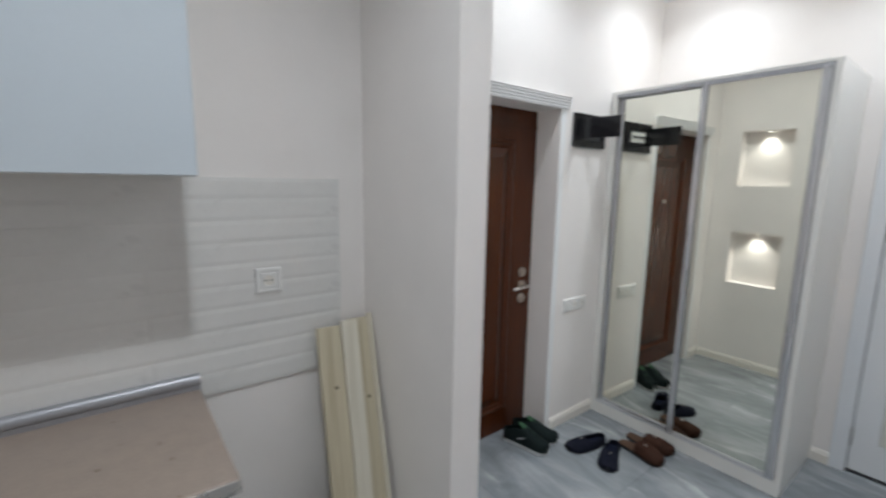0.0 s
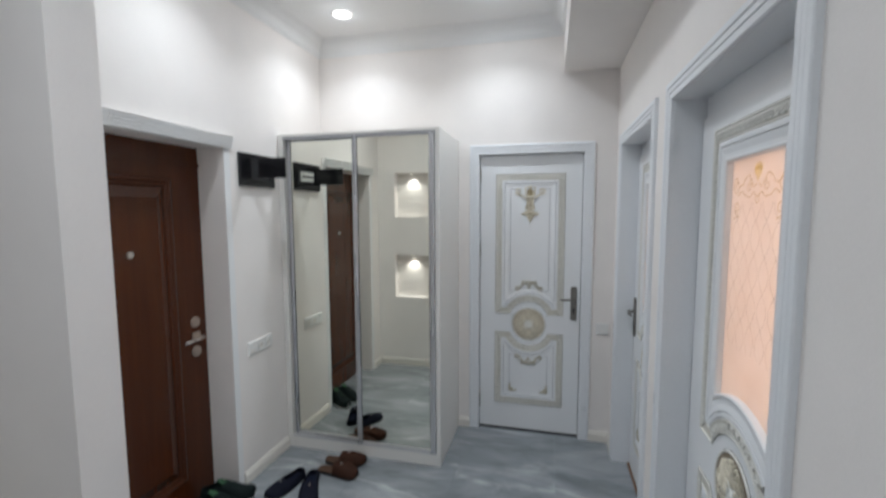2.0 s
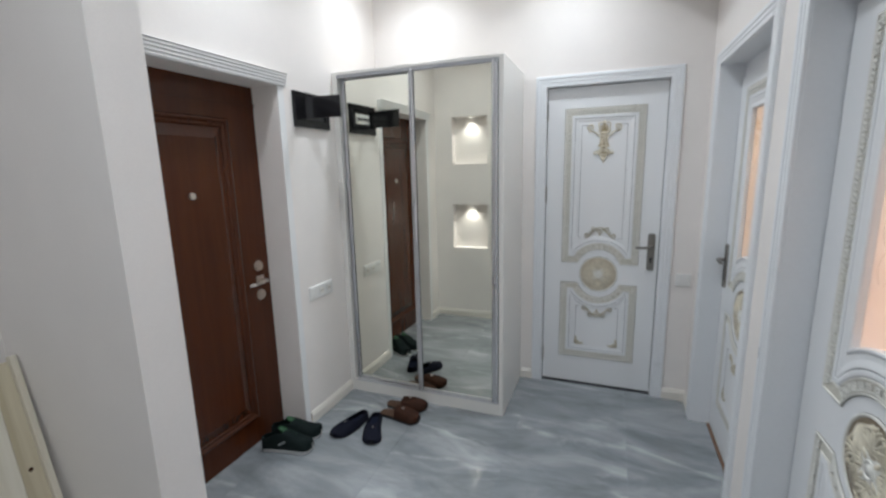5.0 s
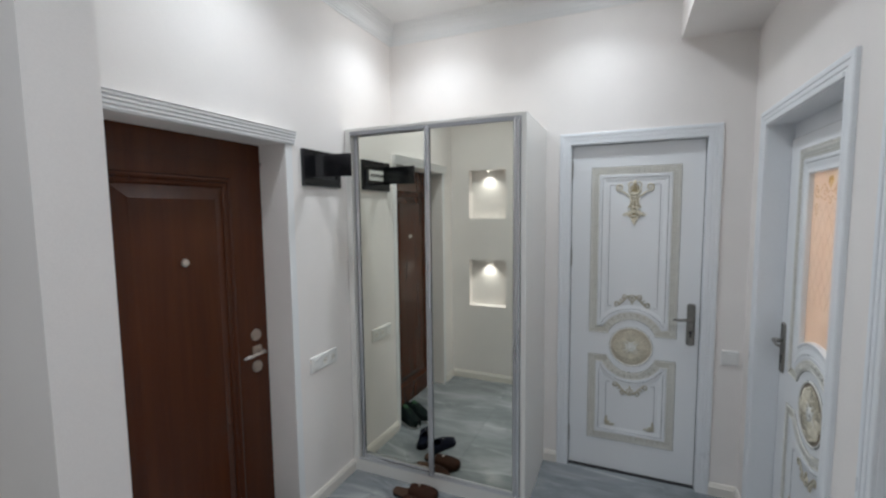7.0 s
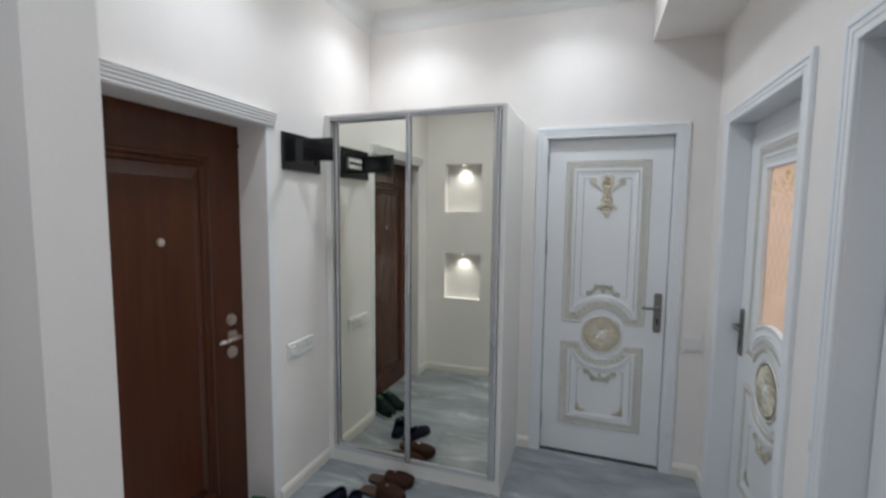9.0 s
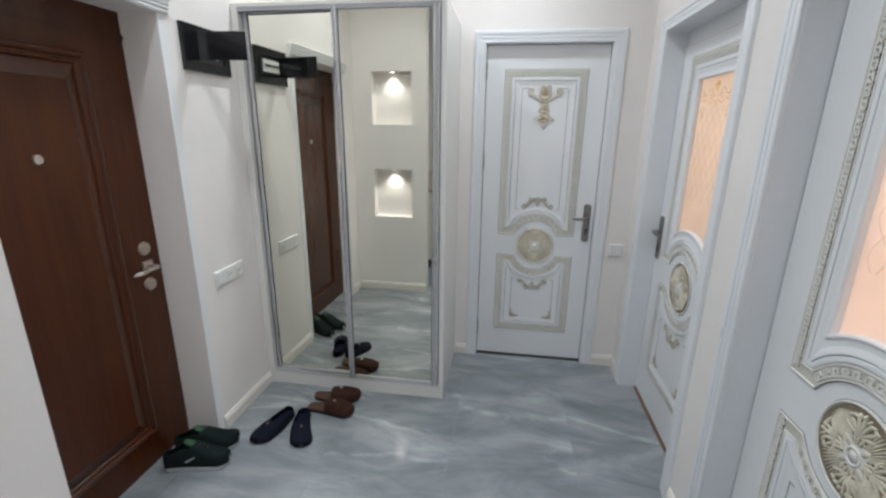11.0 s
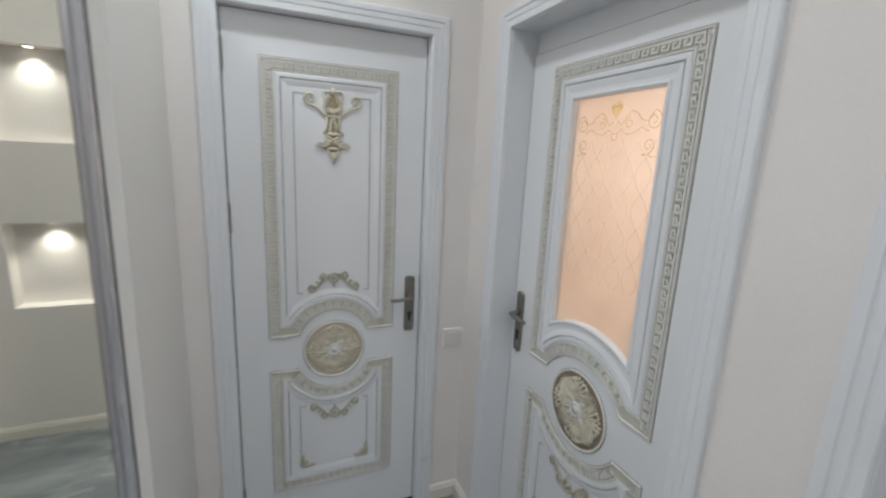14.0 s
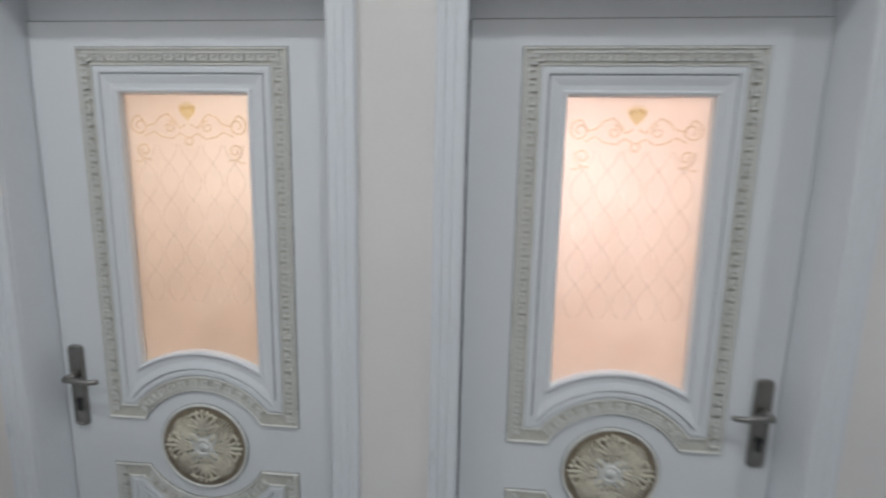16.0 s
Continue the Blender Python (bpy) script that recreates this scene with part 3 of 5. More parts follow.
def medallion(leaf, cv, radius, ground):
    """A round rosette: rim, patina ground, four fans and four acanthus leaves, and a boss."""
    bm = bmesh.new()
    sweep(bm, disc_outline(radius, 0, cv, 48), [(0.0, -0.001), (0.0005, 0.004), (0.004, 0.006), (0.0075, 0.004), (0.0085, 0.0015)])
    part("rosette_rim", bm, M_KEYHI, leaf, "pale round rosette rim")
    bm = bmesh.new()
    sweep(bm, disc_outline(radius + 0.0018, 0, cv, 48), [(0.0, -0.001), (0.0, 0.0012), (0.0016, 0.0012), (0.0016, -0.001)])
    part("rosette_edge_line", bm, M_LINE, leaf, "thin dark edge line")
    bm = bmesh.new()
    slab(bm, disc_outline(radius - 0.007, 0, cv, 48), 0.001, -0.0025)
    part("rosette_ground", bm, ground, leaf, "gold patina rosette ground")
    bm = bmesh.new()
    for q in range(4):
        mid = math.pi / 4 + q * math.pi / 2
        for k in range(-4, 5):      # the ribs of a fan
            a = mid + k * 0.085
            r = radius * (0.60 - 0.012 * abs(k))
            blob(bm, (r * math.cos(a), -0.004, cv + r * math.sin(a)), (radius * 0.27, 0.0035, radius * 0.021), a)
        mid = q * math.pi / 2
        for k in range(-3, 4):      # the lobes of an acanthus leaf
            a = mid + k * 0.13
            r = radius * (0.66 - 0.05 * abs(k))
            blob(bm, (r * math.cos(a), -0.004, cv + r * math.sin(a)), (radius * 0.20, 0.0045, radius * 0.042), a + k * 0.28)
            r2 = radius * (0.82 - 0.02 * abs(k))
            blob(bm, (r2 * math.cos(a * 1.0), -0.004, cv + r2 * math.sin(a)), (radius * 0.065, 0.005, radius * 0.035), a + k * 0.55)
        for off in (-0.22, 0.0, 0.22):      # small leaves round the boss
            blob(bm, (radius * 0.34 * math.cos(mid + off), -0.004, cv + radius * 0.34 * math.sin(mid + off)), (radius * 0.13, 0.0045, radius * 0.032), mid + off * 1.6)
        for s in (-1, 1):
            a = mid + s * 0.30
            tube(bm, spiral(radius * 0.42 * math.cos(a), cv + radius * 0.42 * math.sin(a), radius * 0.10, radius * 0.02, a, 1.1, s, 12), radius * 0.022, radius * 0.014, 5)
        blob(bm, (radius * 0.30 * math.cos(mid + math.pi / 4), -0.005, cv + radius * 0.30 * math.sin(mid + math.pi / 4)), (radius * 0.12, 0.005, radius * 0.06), mid + math.pi / 4)
    part("rosette_leaves", bm, M_GOLDHI, leaf, "pale gold carved leaves", smooth=True)
    bm = bmesh.new()
    star = []
    for k in range(48):
        a = 2 * math.pi * k / 48
        f = abs(math.cos(2 * (a - math.pi / 4))) ** 3 if math.cos(4 * (a - math.pi / 4)) > 0 else 0.0
        star.append((radius * (0.25 + 0.17 * f) * math.cos(a), cv + radius * (0.25 + 0.17 * f) * math.sin(a)))
    slab(bm, star, -0.002, -0.0060)
    part("rosette_star", bm, M_KEYHI, leaf, "pale four-pointed star")
    bm = bmesh.new()
    slab(bm, disc_outline(radius * 0.11, 0, cv, 24), -0.005, -0.0085)
    sweep(bm, disc_outline(radius * 0.195, 0, cv, 24), [(0.0, 0.004), (0.001, 0.009), (0.003, 0.0098), (0.006, 0.009), (0.008, 0.005)])
    part("rosette_boss", bm, M_KEYHI, leaf, "pale rosette boss", smooth=True)


def scroll_crest(leaf, cv, width, flip=1):
    """A small garland: a cartouche with a leafy scroll to each side."""
    bm = bmesh.new()
    for s in (-1, 1):
        tube(bm, [(s * width * f, -0.004, cv + flip * width * (0.36 * math.cos(f * 3.3) - 0.06)) for f in (0.16 + 0.05 * i for i in range(13))], width * 0.050, width * 0.030, 6)
        tube(bm, spiral(s * width * 0.84, cv - flip * width * 0.30, width * 0.17, width * 0.04, math.pi / 2 * flip, 1.15, -s * flip, 14), width * 0.038, width * 0.02, 6)
        tube(bm, spiral(s * width * 0.40, cv + flip * width * 0.22, width * 0.15, width * 0.04, -math.pi / 2 * flip, 1.1, s * flip, 14), width * 0.036, width * 0.02, 6)
        for k in range(3):
            blob(bm, (s * width * (0.52 + 0.12 * k), -0.004, cv + flip * width * (0.10 - 0.15 * k)), (width * 0.10, 0.004, width * 0.04), s * flip * (0.9 - 0.3 * k))
    tube(bm, spiral(0, cv + flip * width * 0.12, width * 0.19, width * 0.19, 0, 1.0, 1, 16), width * 0.036, width * 0.036, 6)
    blob(bm, (0, -0.004, cv + flip * width * 0.12), (width * 0.09, 0.005, width * 0.09), 0, 10, 6)
    blob(bm, (0, -0.004, cv - flip * width * 0.16), (width * 0.05, 0.005, width * 0.13), 0)
    return part("scroll_crest", bm, M_GOLDMID, leaf, "gold patina carved scroll garland", smooth=True)


def pendant_crest(leaf, top, height):
    """The tall crest of the blind door: scrolls, a shield, a waist of leaves and a drop."""
    h = height
    bm = bmesh.new()
    for s in (-1, 1):
        tube(bm, spiral(s * h * 0.31, top - h * 0.14, h * 0.088, h * 0.02, -math.pi / 2, 1.4, s, 20), h * 0.0173, h * 0.0101, 6)
        tube(bm, [(s * h * x, -0.004, top - h * z) for x, z in ((0.31, 0.228), (0.25, 0.235), (0.20, 0.27), (0.14, 0.33), (0.08, 0.35))], h * 0.0158, h * 0.0187, 6)
        tube(bm, [(s * h * x, -0.004, top - h * z) for x, z in ((0.04, 0.04), (0.10, 0.02), (0.14, 0.07), (0.12, 0.15), (0.13, 0.24), (0.07, 0.31))], h * 0.0115, h * 0.0158, 6)
        tube(bm, [(s * h * x, -0.004, top - h * z) for x, z in ((0.09, 0.36), (0.075, 0.46), (0.10, 0.55), (0.14, 0.60))], h * 0.0187, h * 0.0115, 6)
        tube(bm, spiral(s * h * 0.185, top - h * 0.74, h * 0.05, h * 0.012, math.pi * (0.5 - 0.5 * s), 1.2, -s, 14), h * 0.0130, h * 0.0086, 6)
        for k in range(4):
            blob(bm, (s * h * (0.035 + 0.033 * k), -0.005, top - h * (0.66 + 0.035 * k)), (h * 0.075, 0.005, h * 0.020), s * (0.55 - 0.22 * k) + (math.pi if s < 0 else 0))
            blob(bm, (s * h * (0.02 + 0.012 * k), -0.005, top - h * (0.40 + 0.065 * k)), (h * 0.05, 0.005, h * 0.017), -s * (1.15 - 0.1 * k))
        blob(bm, (s * h * 0.045, -0.005, top - h * 0.88), (h * 0.07, 0.005, h * 0.022), s * 1.15)
    body = [(0.0, 0.97), (0.05, 0.88), (0.16, 0.80), (0.17, 0.72), (0.09, 0.66), (0.13, 0.58), (0.075, 0.47), (0.09, 0.36), (0.12, 0.25), (0.11, 0.12), (0.05, 0.08), (0.0, 0.03)]
    ground = bmesh.new()
    slab(ground, [(h * 0.80 * u, top - h * v) for u, v in body] + [(-h * 0.80 * u, top - h * v) for u, v in body[-2:0:-1]], 0.001, -0.0015)
    part("crest_ground", ground, M_GOLD, leaf, "gold patina ground of the crest")
    for s in (-1, 1):       # fine veined leaflets over the shield and the waist
        for k in range(6):
            blob(bm, (s * h * (0.030 + 0.012 * k), -0.003, top - h * (0.10 + 0.028 * k)), (h * 0.030, 0.004, h * 0.0075), s * (0.9 - 0.10 * k))
            blob(bm, (s * h * 0.028, -0.003, top - h * (0.42 + 0.028 * k)), (h * 0.026, 0.004, h * 0.0070), s * 0.7)
    blob(bm, (0, -0.005, top - h * 0.03), (h * 0.035, 0.006, h * 0.05), 0)
    for k in range(5):
        blob(bm, ((k - 2) * h * 0.035, -0.005, top - h * (0.30 - 0.008 * abs(k - 2))), (h * 0.022, 0.006, h * 0.05), 0)
    blob(bm, (0, -0.005, top - h * 0.36), (h * 0.11, 0.006, h * 0.022), 0)
    blob(bm, (0, -0.005, top - h * 0.60), (h * 0.13, 0.006, h * 0.020), 0)
    blob(bm, (0, -0.005, top - h * 0.80), (h * 0.10, 0.006, h * 0.022), 0)
    blob(bm, (0, -0.005, top - h * 0.92), (h * 0.028, 0.006, h * 0.085), 0)
    return part("pendant_crest", bm, M_GOLDHI, leaf, "gold patina carved pendant crest", smooth=True)


def corner_leaf(bm, u, v, su):
    for k, (a, l) in enumerate(((0.1, 0.055), (0.75, 0.035), (1.45, 0.055))):
        blob(bm, (u + su * l * 0.5 * math.cos(a), -0.004, v + l * 0.5 * math.sin(a)), (l * 0.55, 0.0045, 0.008), a if su > 0 else math.pi - a)
    tube(bm, spiral(u + su * 0.014, v + 0.014, 0.014, 0.003, math.pi, 1.2, 1, 12), 0.0035, 0.002, 5)


def door_handle(t, u, top, hand):
    """A long plate with a thin lever towards the leaf's middle (hand: +1 or -1 along u) and a keyhole."""
    bm = bmesh.new()
    h, w = 0.238, 0.042
    pts = []
    for cu, cv, a0 in ((u + w / 2 - 0.012, top - 0.012, 0), (u - w / 2 + 0.012, top - 0.012, 90), (u - w / 2 + 0.012, top - h + 0.012, 180), (u + w / 2 - 0.012, top - h + 0.012, 270)):
        pts += [(cu + 0.012 * math.cos(radians(a0 + k * 22.5)), cv + 0.012 * math.sin(radians(a0 + k * 22.5))) for k in range(5)]
    slab(bm, pts, 0.001, -0.007)
    sweep(bm, pts, [(0.0, 0.006), (0.003, 0.010), (0.007, 0.010), (0.009, 0.0075)])
    plate = part("handle", bm, M_PEWTER, t, "pewter handle plate")
    bm = bmesh.new()
    cylinder(bm, (u, -0.006, top - 0.085), (u, -0.040, top - 0.085), 0.0105, 16)
    tube(bm, [(u - hand * 0.004, -0.040, top - 0.085), (u + hand * 0.03, -0.044, top - 0.086), (u + hand * 0.062, -0.046, top - 0.089), (u + hand * 0.092, -0.043, top - 0.087)], 0.0095, 0.0065, 10)
    part("lever", bm, M_PEWTER, plate, "slim pewter lever", smooth=True)
    bm = bmesh.new()
    cylinder(bm, (u, -0.006, top - 0.162), (u, -0.0115, top - 0.162), 0.009, 14)
    box(bm, u - 0.0045, u + 0.0045, -0.0112, -0.006, top - 0.192, top - 0.162)
    part("keyhole", bm, M_DARKHOLE, plate, "dark keyhole")


def casing(t, half, top, y_front, width=0.066):
    """A flat stepped architrave round the opening; y_front is the wall's face in the door's own depth."""
    prof = [(0.0, -0.004), (0.0, 0.009), (0.003, 0.012), (0.020, 0.012), (0.0215, 0.0103), (0.0240, 0.0103), (0.026, 0.0135), (0.040, 0.0135), (0.0415, 0.0115),
            (0.0440, 0.0115), (0.046, 0.0155), (width - 0.004, 0.0155), (width, 0.012), (width, -0.004)]
    bm = bmesh.new()
    sweep(bm, [(-half, 0.0), (-half, top), (half, top), (half, 0.0)], [(d, h + y_front) for d, h in prof], closed=False, cap=True)
    part("casing", bm, M_TRIM, t, "white flat stepped architrave")


def inner_corner(bm, u, top, top_run, bottom, bottom_run):
    """One side of an inner panel's fine line: an upright with a short return towards the middle at each end."""
    s = -1 if u > 0 else 1
    d, y0, y1 = 0.0014, -0.0012, 0.0
    box(bm, u - d, u + d, y0, y1, bottom, top)
    for z, run in ((top, top_run), (bottom, bottom_run)):
        a, b = sorted((u + s * d, u + s * run))
        box(bm, a, b, y0, y1, z - d, z + d)


def etched_glass(t, half, top, bottom):
    """The pattern on the satin pane: a heart, scrolls and a lattice of hanging lines."""
    y = 0.0156

    def line(bm, pts, r0, r1, n, flat=0.2):
        tube(bm, pts, r0, r1, n, flat)

    pane = part("glass_pane", glass_mesh(half, top, bottom), M_GLASS, t, "glowing peach frosted glass")
    bm = bmesh.new()
    c = top - 0.046
    heart = []
    for i in range(28):
        a = 2 * math.pi * i / 28
        heart.append((0.00125 * 16 * math.sin(a) ** 3, c + 0.00135 * (13 * math.cos(a) - 5 * math.cos(2 * a) - 2 * math.cos(3 * a) - math.cos(4 * a))))
    slab(bm, heart[::-1], y + 0.001, y - 0.0015)
    for k in range(-2, 3):
        blob(bm, (0.0085 * k, y, c + 0.018 - 0.0018 * k * k), (0.010, 0.0015, 0.0034), math.pi / 2 - 0.22 * k)
    part("heart_motif", bm, M_HEART, pane, "gold heart motif under a small shell")
    bm = bmesh.new()
    for s in (-1, 1):
        line(bm, spiral(s * (half - 0.040), c - 0.034, 0.026, 0.006, math.pi / 2, 1.5, -s, 22, y), 0.0022, 0.0018, 5)
        line(bm, [(s * half * u, y, c - v) for u, v in ((0.76, 0.010), (0.66, 0.034), (0.54, 0.030), (0.44, 0.012), (0.32, 0.004), (0.22, 0.020), (0.14, 0.040), (0.04, 0.030))], 0.0022, 0.0022, 5)
        line(bm, spiral(s * half * 0.30, c - 0.036, 0.016, 0.004, math.pi / 2, 1.3, s, 16, y), 0.002, 0.0016, 5)
        line(bm, [(s * half * u, y, c - v) for u, v in ((0.70, 0.060), (0.55, 0.048), (0.42, 0.062), (0.26, 0.066), (0.14, 0.052), (0.04, 0.062))], 0.002, 0.002, 5)
        line(bm, spiral(s * (half - 0.048), c - 0.096, 0.020, 0.005, -math.pi / 2, 1.4, s, 20, y), 0.0022, 0.0018, 5)
        line(bm, [(s * (half - 0.066 + 0.046 * f), y, c - 0.122 + 0.004 * math.sin(6 * f)) for f in (i / 6 for i in range(7))], 0.002, 0.0014, 5)
    line(bm, spiral(0, c - 0.072, 0.010, 0.010, 0, 1.0, 1, 14, y), 0.002, 0.002, 5)
    part("scroll_motif", bm, M_ETCH, pane, "tan etched scrolls")
    bm = bmesh.new()
    for k in range(-2, 3):
        for s in (-1, 1):
            pts = []
            for i in range(49):
                f = i / 48
                pts.append((half * 0.35 * k + s * 0.0255 * math.cos(2 * math.pi * f * 2.2), y - 0.0001, c - 0.080 - f * 0.42))
            line(bm, [p for p in pts if abs(p[0]) < half - 0.006], 0.0030, 0.0022, 4)
    part("lattice_motif", bm, M_ETCHPALE, pane, "faint etched lattice")


def glass_outline(half, top, bottom):
    return [(half, bottom), (half, top), (-half, top), (-half, bottom)] + arch(half, bottom, 0.048)[::-1][1:-1]


def glass_mesh(half, top, bottom):
    bm = bmesh.new()
    slab(bm, offset(glass_outline(half, top, bottom), -0.006), 0.016, 0.022)
    return bm


def ornate_door(name, m, width, height, label, glazed, wall_face, hand, w, low_w, leaf_top):
    """A white door in its frame. u runs to the viewer's right, the leaf's face is at depth 0, the viewer at negative depth."""
    t = thing(name, m, label, "door", kind="structure")
    half = width / 2
    outer = [(half, 0.012), (half, leaf_top), (-half, leaf_top), (-half, 0.012)]
    bm = bmesh.new()
    gh, gt, gb = 0.171, 1.762, 1.030
    if glazed:
        slab(bm, outer, 0.0, 0.04, glass_outline(gh, gt, gb))
    else:
        slab(bm, outer, 0.0, 0.04)
    leaf = part("leaf", bm, M_DOOR, t, "white lacquered door leaf")
    up = upper_outline(w, 1.869, 0.872, 0.108, 0.094)
    lo = lower_outline(low_w, 0.734, 0.200, 0.108, 0.094)
    n = len(up)
    key_band(leaf, up, "upper", [(0, 1), (1, 2), (2, 3), (4, n - 1)])
    key_band(leaf, lo, "lower", [(0, 1), (1, 2), (2, 3), (4, len(lo) - 1)])
    medallion(leaf, 0.800, 0.128 if glazed else 0.119, M_ROSE if glazed else M_KEYDEEP)
    if glazed:
        bm = bmesh.new()
        sweep(bm, glass_outline(gh, gt, gb), [(-0.010, -0.001), (-0.009, 0.003), (-0.004, 0.005), (0.001, 0.003), (0.003, -0.002), (0.003, -0.016)])
        part("glazing_bead", bm, M_DOOR, leaf, "white rounded glazing bead")
        etched_glass(t, gh, gt, gb)
    else:
        bm = bmesh.new()
        for u in (-0.1345, 0.1345):
            inner_corner(bm, u, 1.7625, 0.038, 1.040, 0.020)
        part("inner_line", bm, M_GREYLINE, leaf, "thin grey inner panel line")
        pendant_crest(leaf, 1.784, 0.256)
        scroll_crest(leaf, 1.084, 0.096)
    scroll_crest(leaf, 0.532, 0.096, -1)
    bm = bmesh.new()
    corner_leaf(bm, -0.1345 - low_w + 0.24, 0.298, 1)
    corner_leaf(bm, 0.1345 + low_w - 0.24, 0.298, -1)
    part("corner_leaves", bm, M_GOLDMID, leaf, "worn gold corner leaves", smooth=True)
    bm = bmesh.new()
    for u in (-0.1345 - low_w + 0.24, 0.1345 + low_w - 0.24):
        inner_corner(bm, u, 0.570, 0.022, 0.298, 0.050)
    part("lower_inner_line", bm, M_GREYLINE, leaf, "thin grey inner panel line")
    # lining of the opening, with a stop behind the leaf
    bm = bmesh.new()
    g, th = 0.004, 0.016
    y0, y1 = -wall_face, 0.06
    box(bm, -half - g - th, -half - g, y0, y1, 0, height + g + th)
    box(bm, half + g, half + g + th, y0, y1, 0, height + g + th)
    box(bm, -half - g, half + g, y0, y1, height + g, height + g + th)
    box(bm, -half - g, -half + 0.012, 0.042, 0.058, 0, height)
    box(bm, half - 0.012, half + g, 0.042, 0.058, 0, height)
    box(bm, -half, half, 0.042, 0.058, leaf_top - 0.012, height + g)
    if height - leaf_top > 0.02:
        box(bm, -half - g, half + g, 0.010, 0.041, leaf_top + g, height + g)
    part("door_frame", bm, M_TRIM, t, "white door lining")
    casing(t, half + g + 0.002, height + g + 0.002, wall_face)
    door_handle(t, hand * (half - 0.042), 1.083, -hand)
    bm = bmesh.new()
    box(bm, -half - g, half + g, -0.012, 0.058, -0.002, 0.006)
    part("threshold", bm, M_SILL if glazed else M_DARKHOLE, t, "thin brown threshold strip" if glazed else "thin threshold strip")
    # dark strips fill the gap round the leaf, its shade put into colour
    bm = bmesh.new()
    for a, b in ((-half - g + 0.0004, -half - 0.0004), (half + 0.0004, half + g - 0.0004)):
        box(bm, a, b, 0.006, 0.036, 0.012, leaf_top)
    box(bm, -half, half, 0.006, 0.036, leaf_top + 0.0004, leaf_top + g - 0.0004)
    part("gap_shade", bm, M_DARKHOLE, t, "dark strip, the gap's shade put into its colour")
    if not glazed:
        for z in (0.20, 1.33, 1.86):
            bm = bmesh.new()
            cylinder(bm, (-half - 0.002, -0.006, z - 0.045), (-half - 0.002, -0.006, z + 0.045), 0.0065, 12)
            blob(bm, (-half - 0.002, -0.006, z + 0.048), (0.006, 0.006, 0.008), 0)
            blob(bm, (-half - 0.002, -0.006, z - 0.048), (0.006, 0.006, 0.008), 0)
            part("hinge", bm, M_PEWTER, t, "pewter hinge barrel")
    return t


ornate_door("door_1", pose(0, 0.655, 0, 0, 0, -90), 0.700, 2.0, "closed white door with gold carved crest and greek key borders", False, 0.03, 1, 0.2385, 0.240, 2.0)
ornate_door("door_2", pose(-0.670, 0, 0, 0, 0, 180), 0.80, 2.000, "closed white door with peach frosted glass beside the corner", True, 0.095, -1, 0.276, 0.272, 1.930)
ornate_door("door_3", pose(-1.790, 0, 0, 0, 0, 180), 0.80, 2.000, "closed white door with bright pinkish frosted glass", True, 0.095, 1, 0.276, 0.272, 1.930)

# lit rooms behind the glazed doors, unseen and added so that the panes glow
structure("room_wall_behind", boxes((-3.0, 0.15, -2.9, -2.8, 0, 2.8), (0.05, 0.15, -2.8, -0.06, 0, 2.8), (-3.0, -2.9, -2.8, -0.06, 0, 2.8), (-1.28, -1.20, -2.8, -0.06, 0, 2.8)),
          M_PEACH, "peach walls of the lit rooms behind the doors", "wall")
structure("room_ceiling_behind", boxes((-3.0, 0.15, -2.9, -0.06, 2.8, 2.9)), M_CEIL, "white ceiling of the lit rooms behind the doors", "ceiling")
structure("room_floor_behind", boxes((-3.0, 0.15, -2.9, -0.06, -0.12, -0.004)), M_COUNTER, "beige floor of the lit rooms behind the doors", "floor")
# bare point lamps stand in for the rooms' unknown light, placed to brighten the panes
lamp("room_backlight", "POINT", (-0.12, -1.45, 1.72), ROOM_WATTS * 1.2, (1.0, 0.91, 0.88), 0.26)
lamp("room_backlight", "POINT", (-1.98, -1.75, 1.66), ROOM_WATTS * 1.65, (1.0, 0.90, 0.95), 0.30)

# ---- entrance door ----
ent = thing("entrance_door", pose(0, LEAF_Y, 0), "closed dark mahogany entrance door in a deep plaster reveal", "door", kind="structure")
bm = bmesh.new()
box(bm, ENT0, ENT1, 0.0, 0.07, 0.0, ENT_TOP)
leaf = part("leaf", bm, M_BROWN, ent, "dark mahogany leaf")
panel = [(-1.273, 0.155), (-1.273, 1.784), (-1.842, 1.784), (-1.842, 0.155)]
bm = bmesh.new()
sweep(bm, panel, [(0.0, -0.002), (0.0, 0.006), (0.004, 0.012), (0.012, 0.015), (0.020, 0.012), (0.024, 0.005), (0.030, 0.004), (0.034, 0.008), (0.040, 0.008), (0.045, 0.002), (0.046, -0.002)])
part("panel_moulding", bm, M_BROWN, leaf, "raised mahogany panel moulding")
bm = bmesh.new()
sweep(bm, offset(panel, 0.048), [(0.0, -0.002), (0.0, 0.001), (0.052, 0.020), (0.053, 0.020), (0.053, 0.0)])
slab(bm, offset(panel, 0.1005), -0.0195, 0.0)
part("raised_field", bm, M_BROWN, leaf, "bevelled mahogany field")
bm = bmesh.new()
box(bm, ENT0 + 0.001, ENT1 - 0.001, -0.006, 0.0, 1.856, 1.876)
box(bm, ENT0 + 0.001, ENT1 - 0.001, -0.010, 0.0, 1.863, 1.869)
part("top_rail_moulding", bm, M_BROWN, leaf, "mahogany rail moulding")
bm = bmesh.new()
cylinder(bm, (-1.533, -0.018, 1.416), (-1.533, -0.026, 1.416), 0.016, 20)
sweep(bm, disc_outline(0.016, -1.533, 1.416, 20), [(0.0, 0.018), (0.001, 0.029), (0.005, 0.029), (0.006, 0.025)])
part("peephole", bm, M_STEEL, ent, "steel peephole ring")
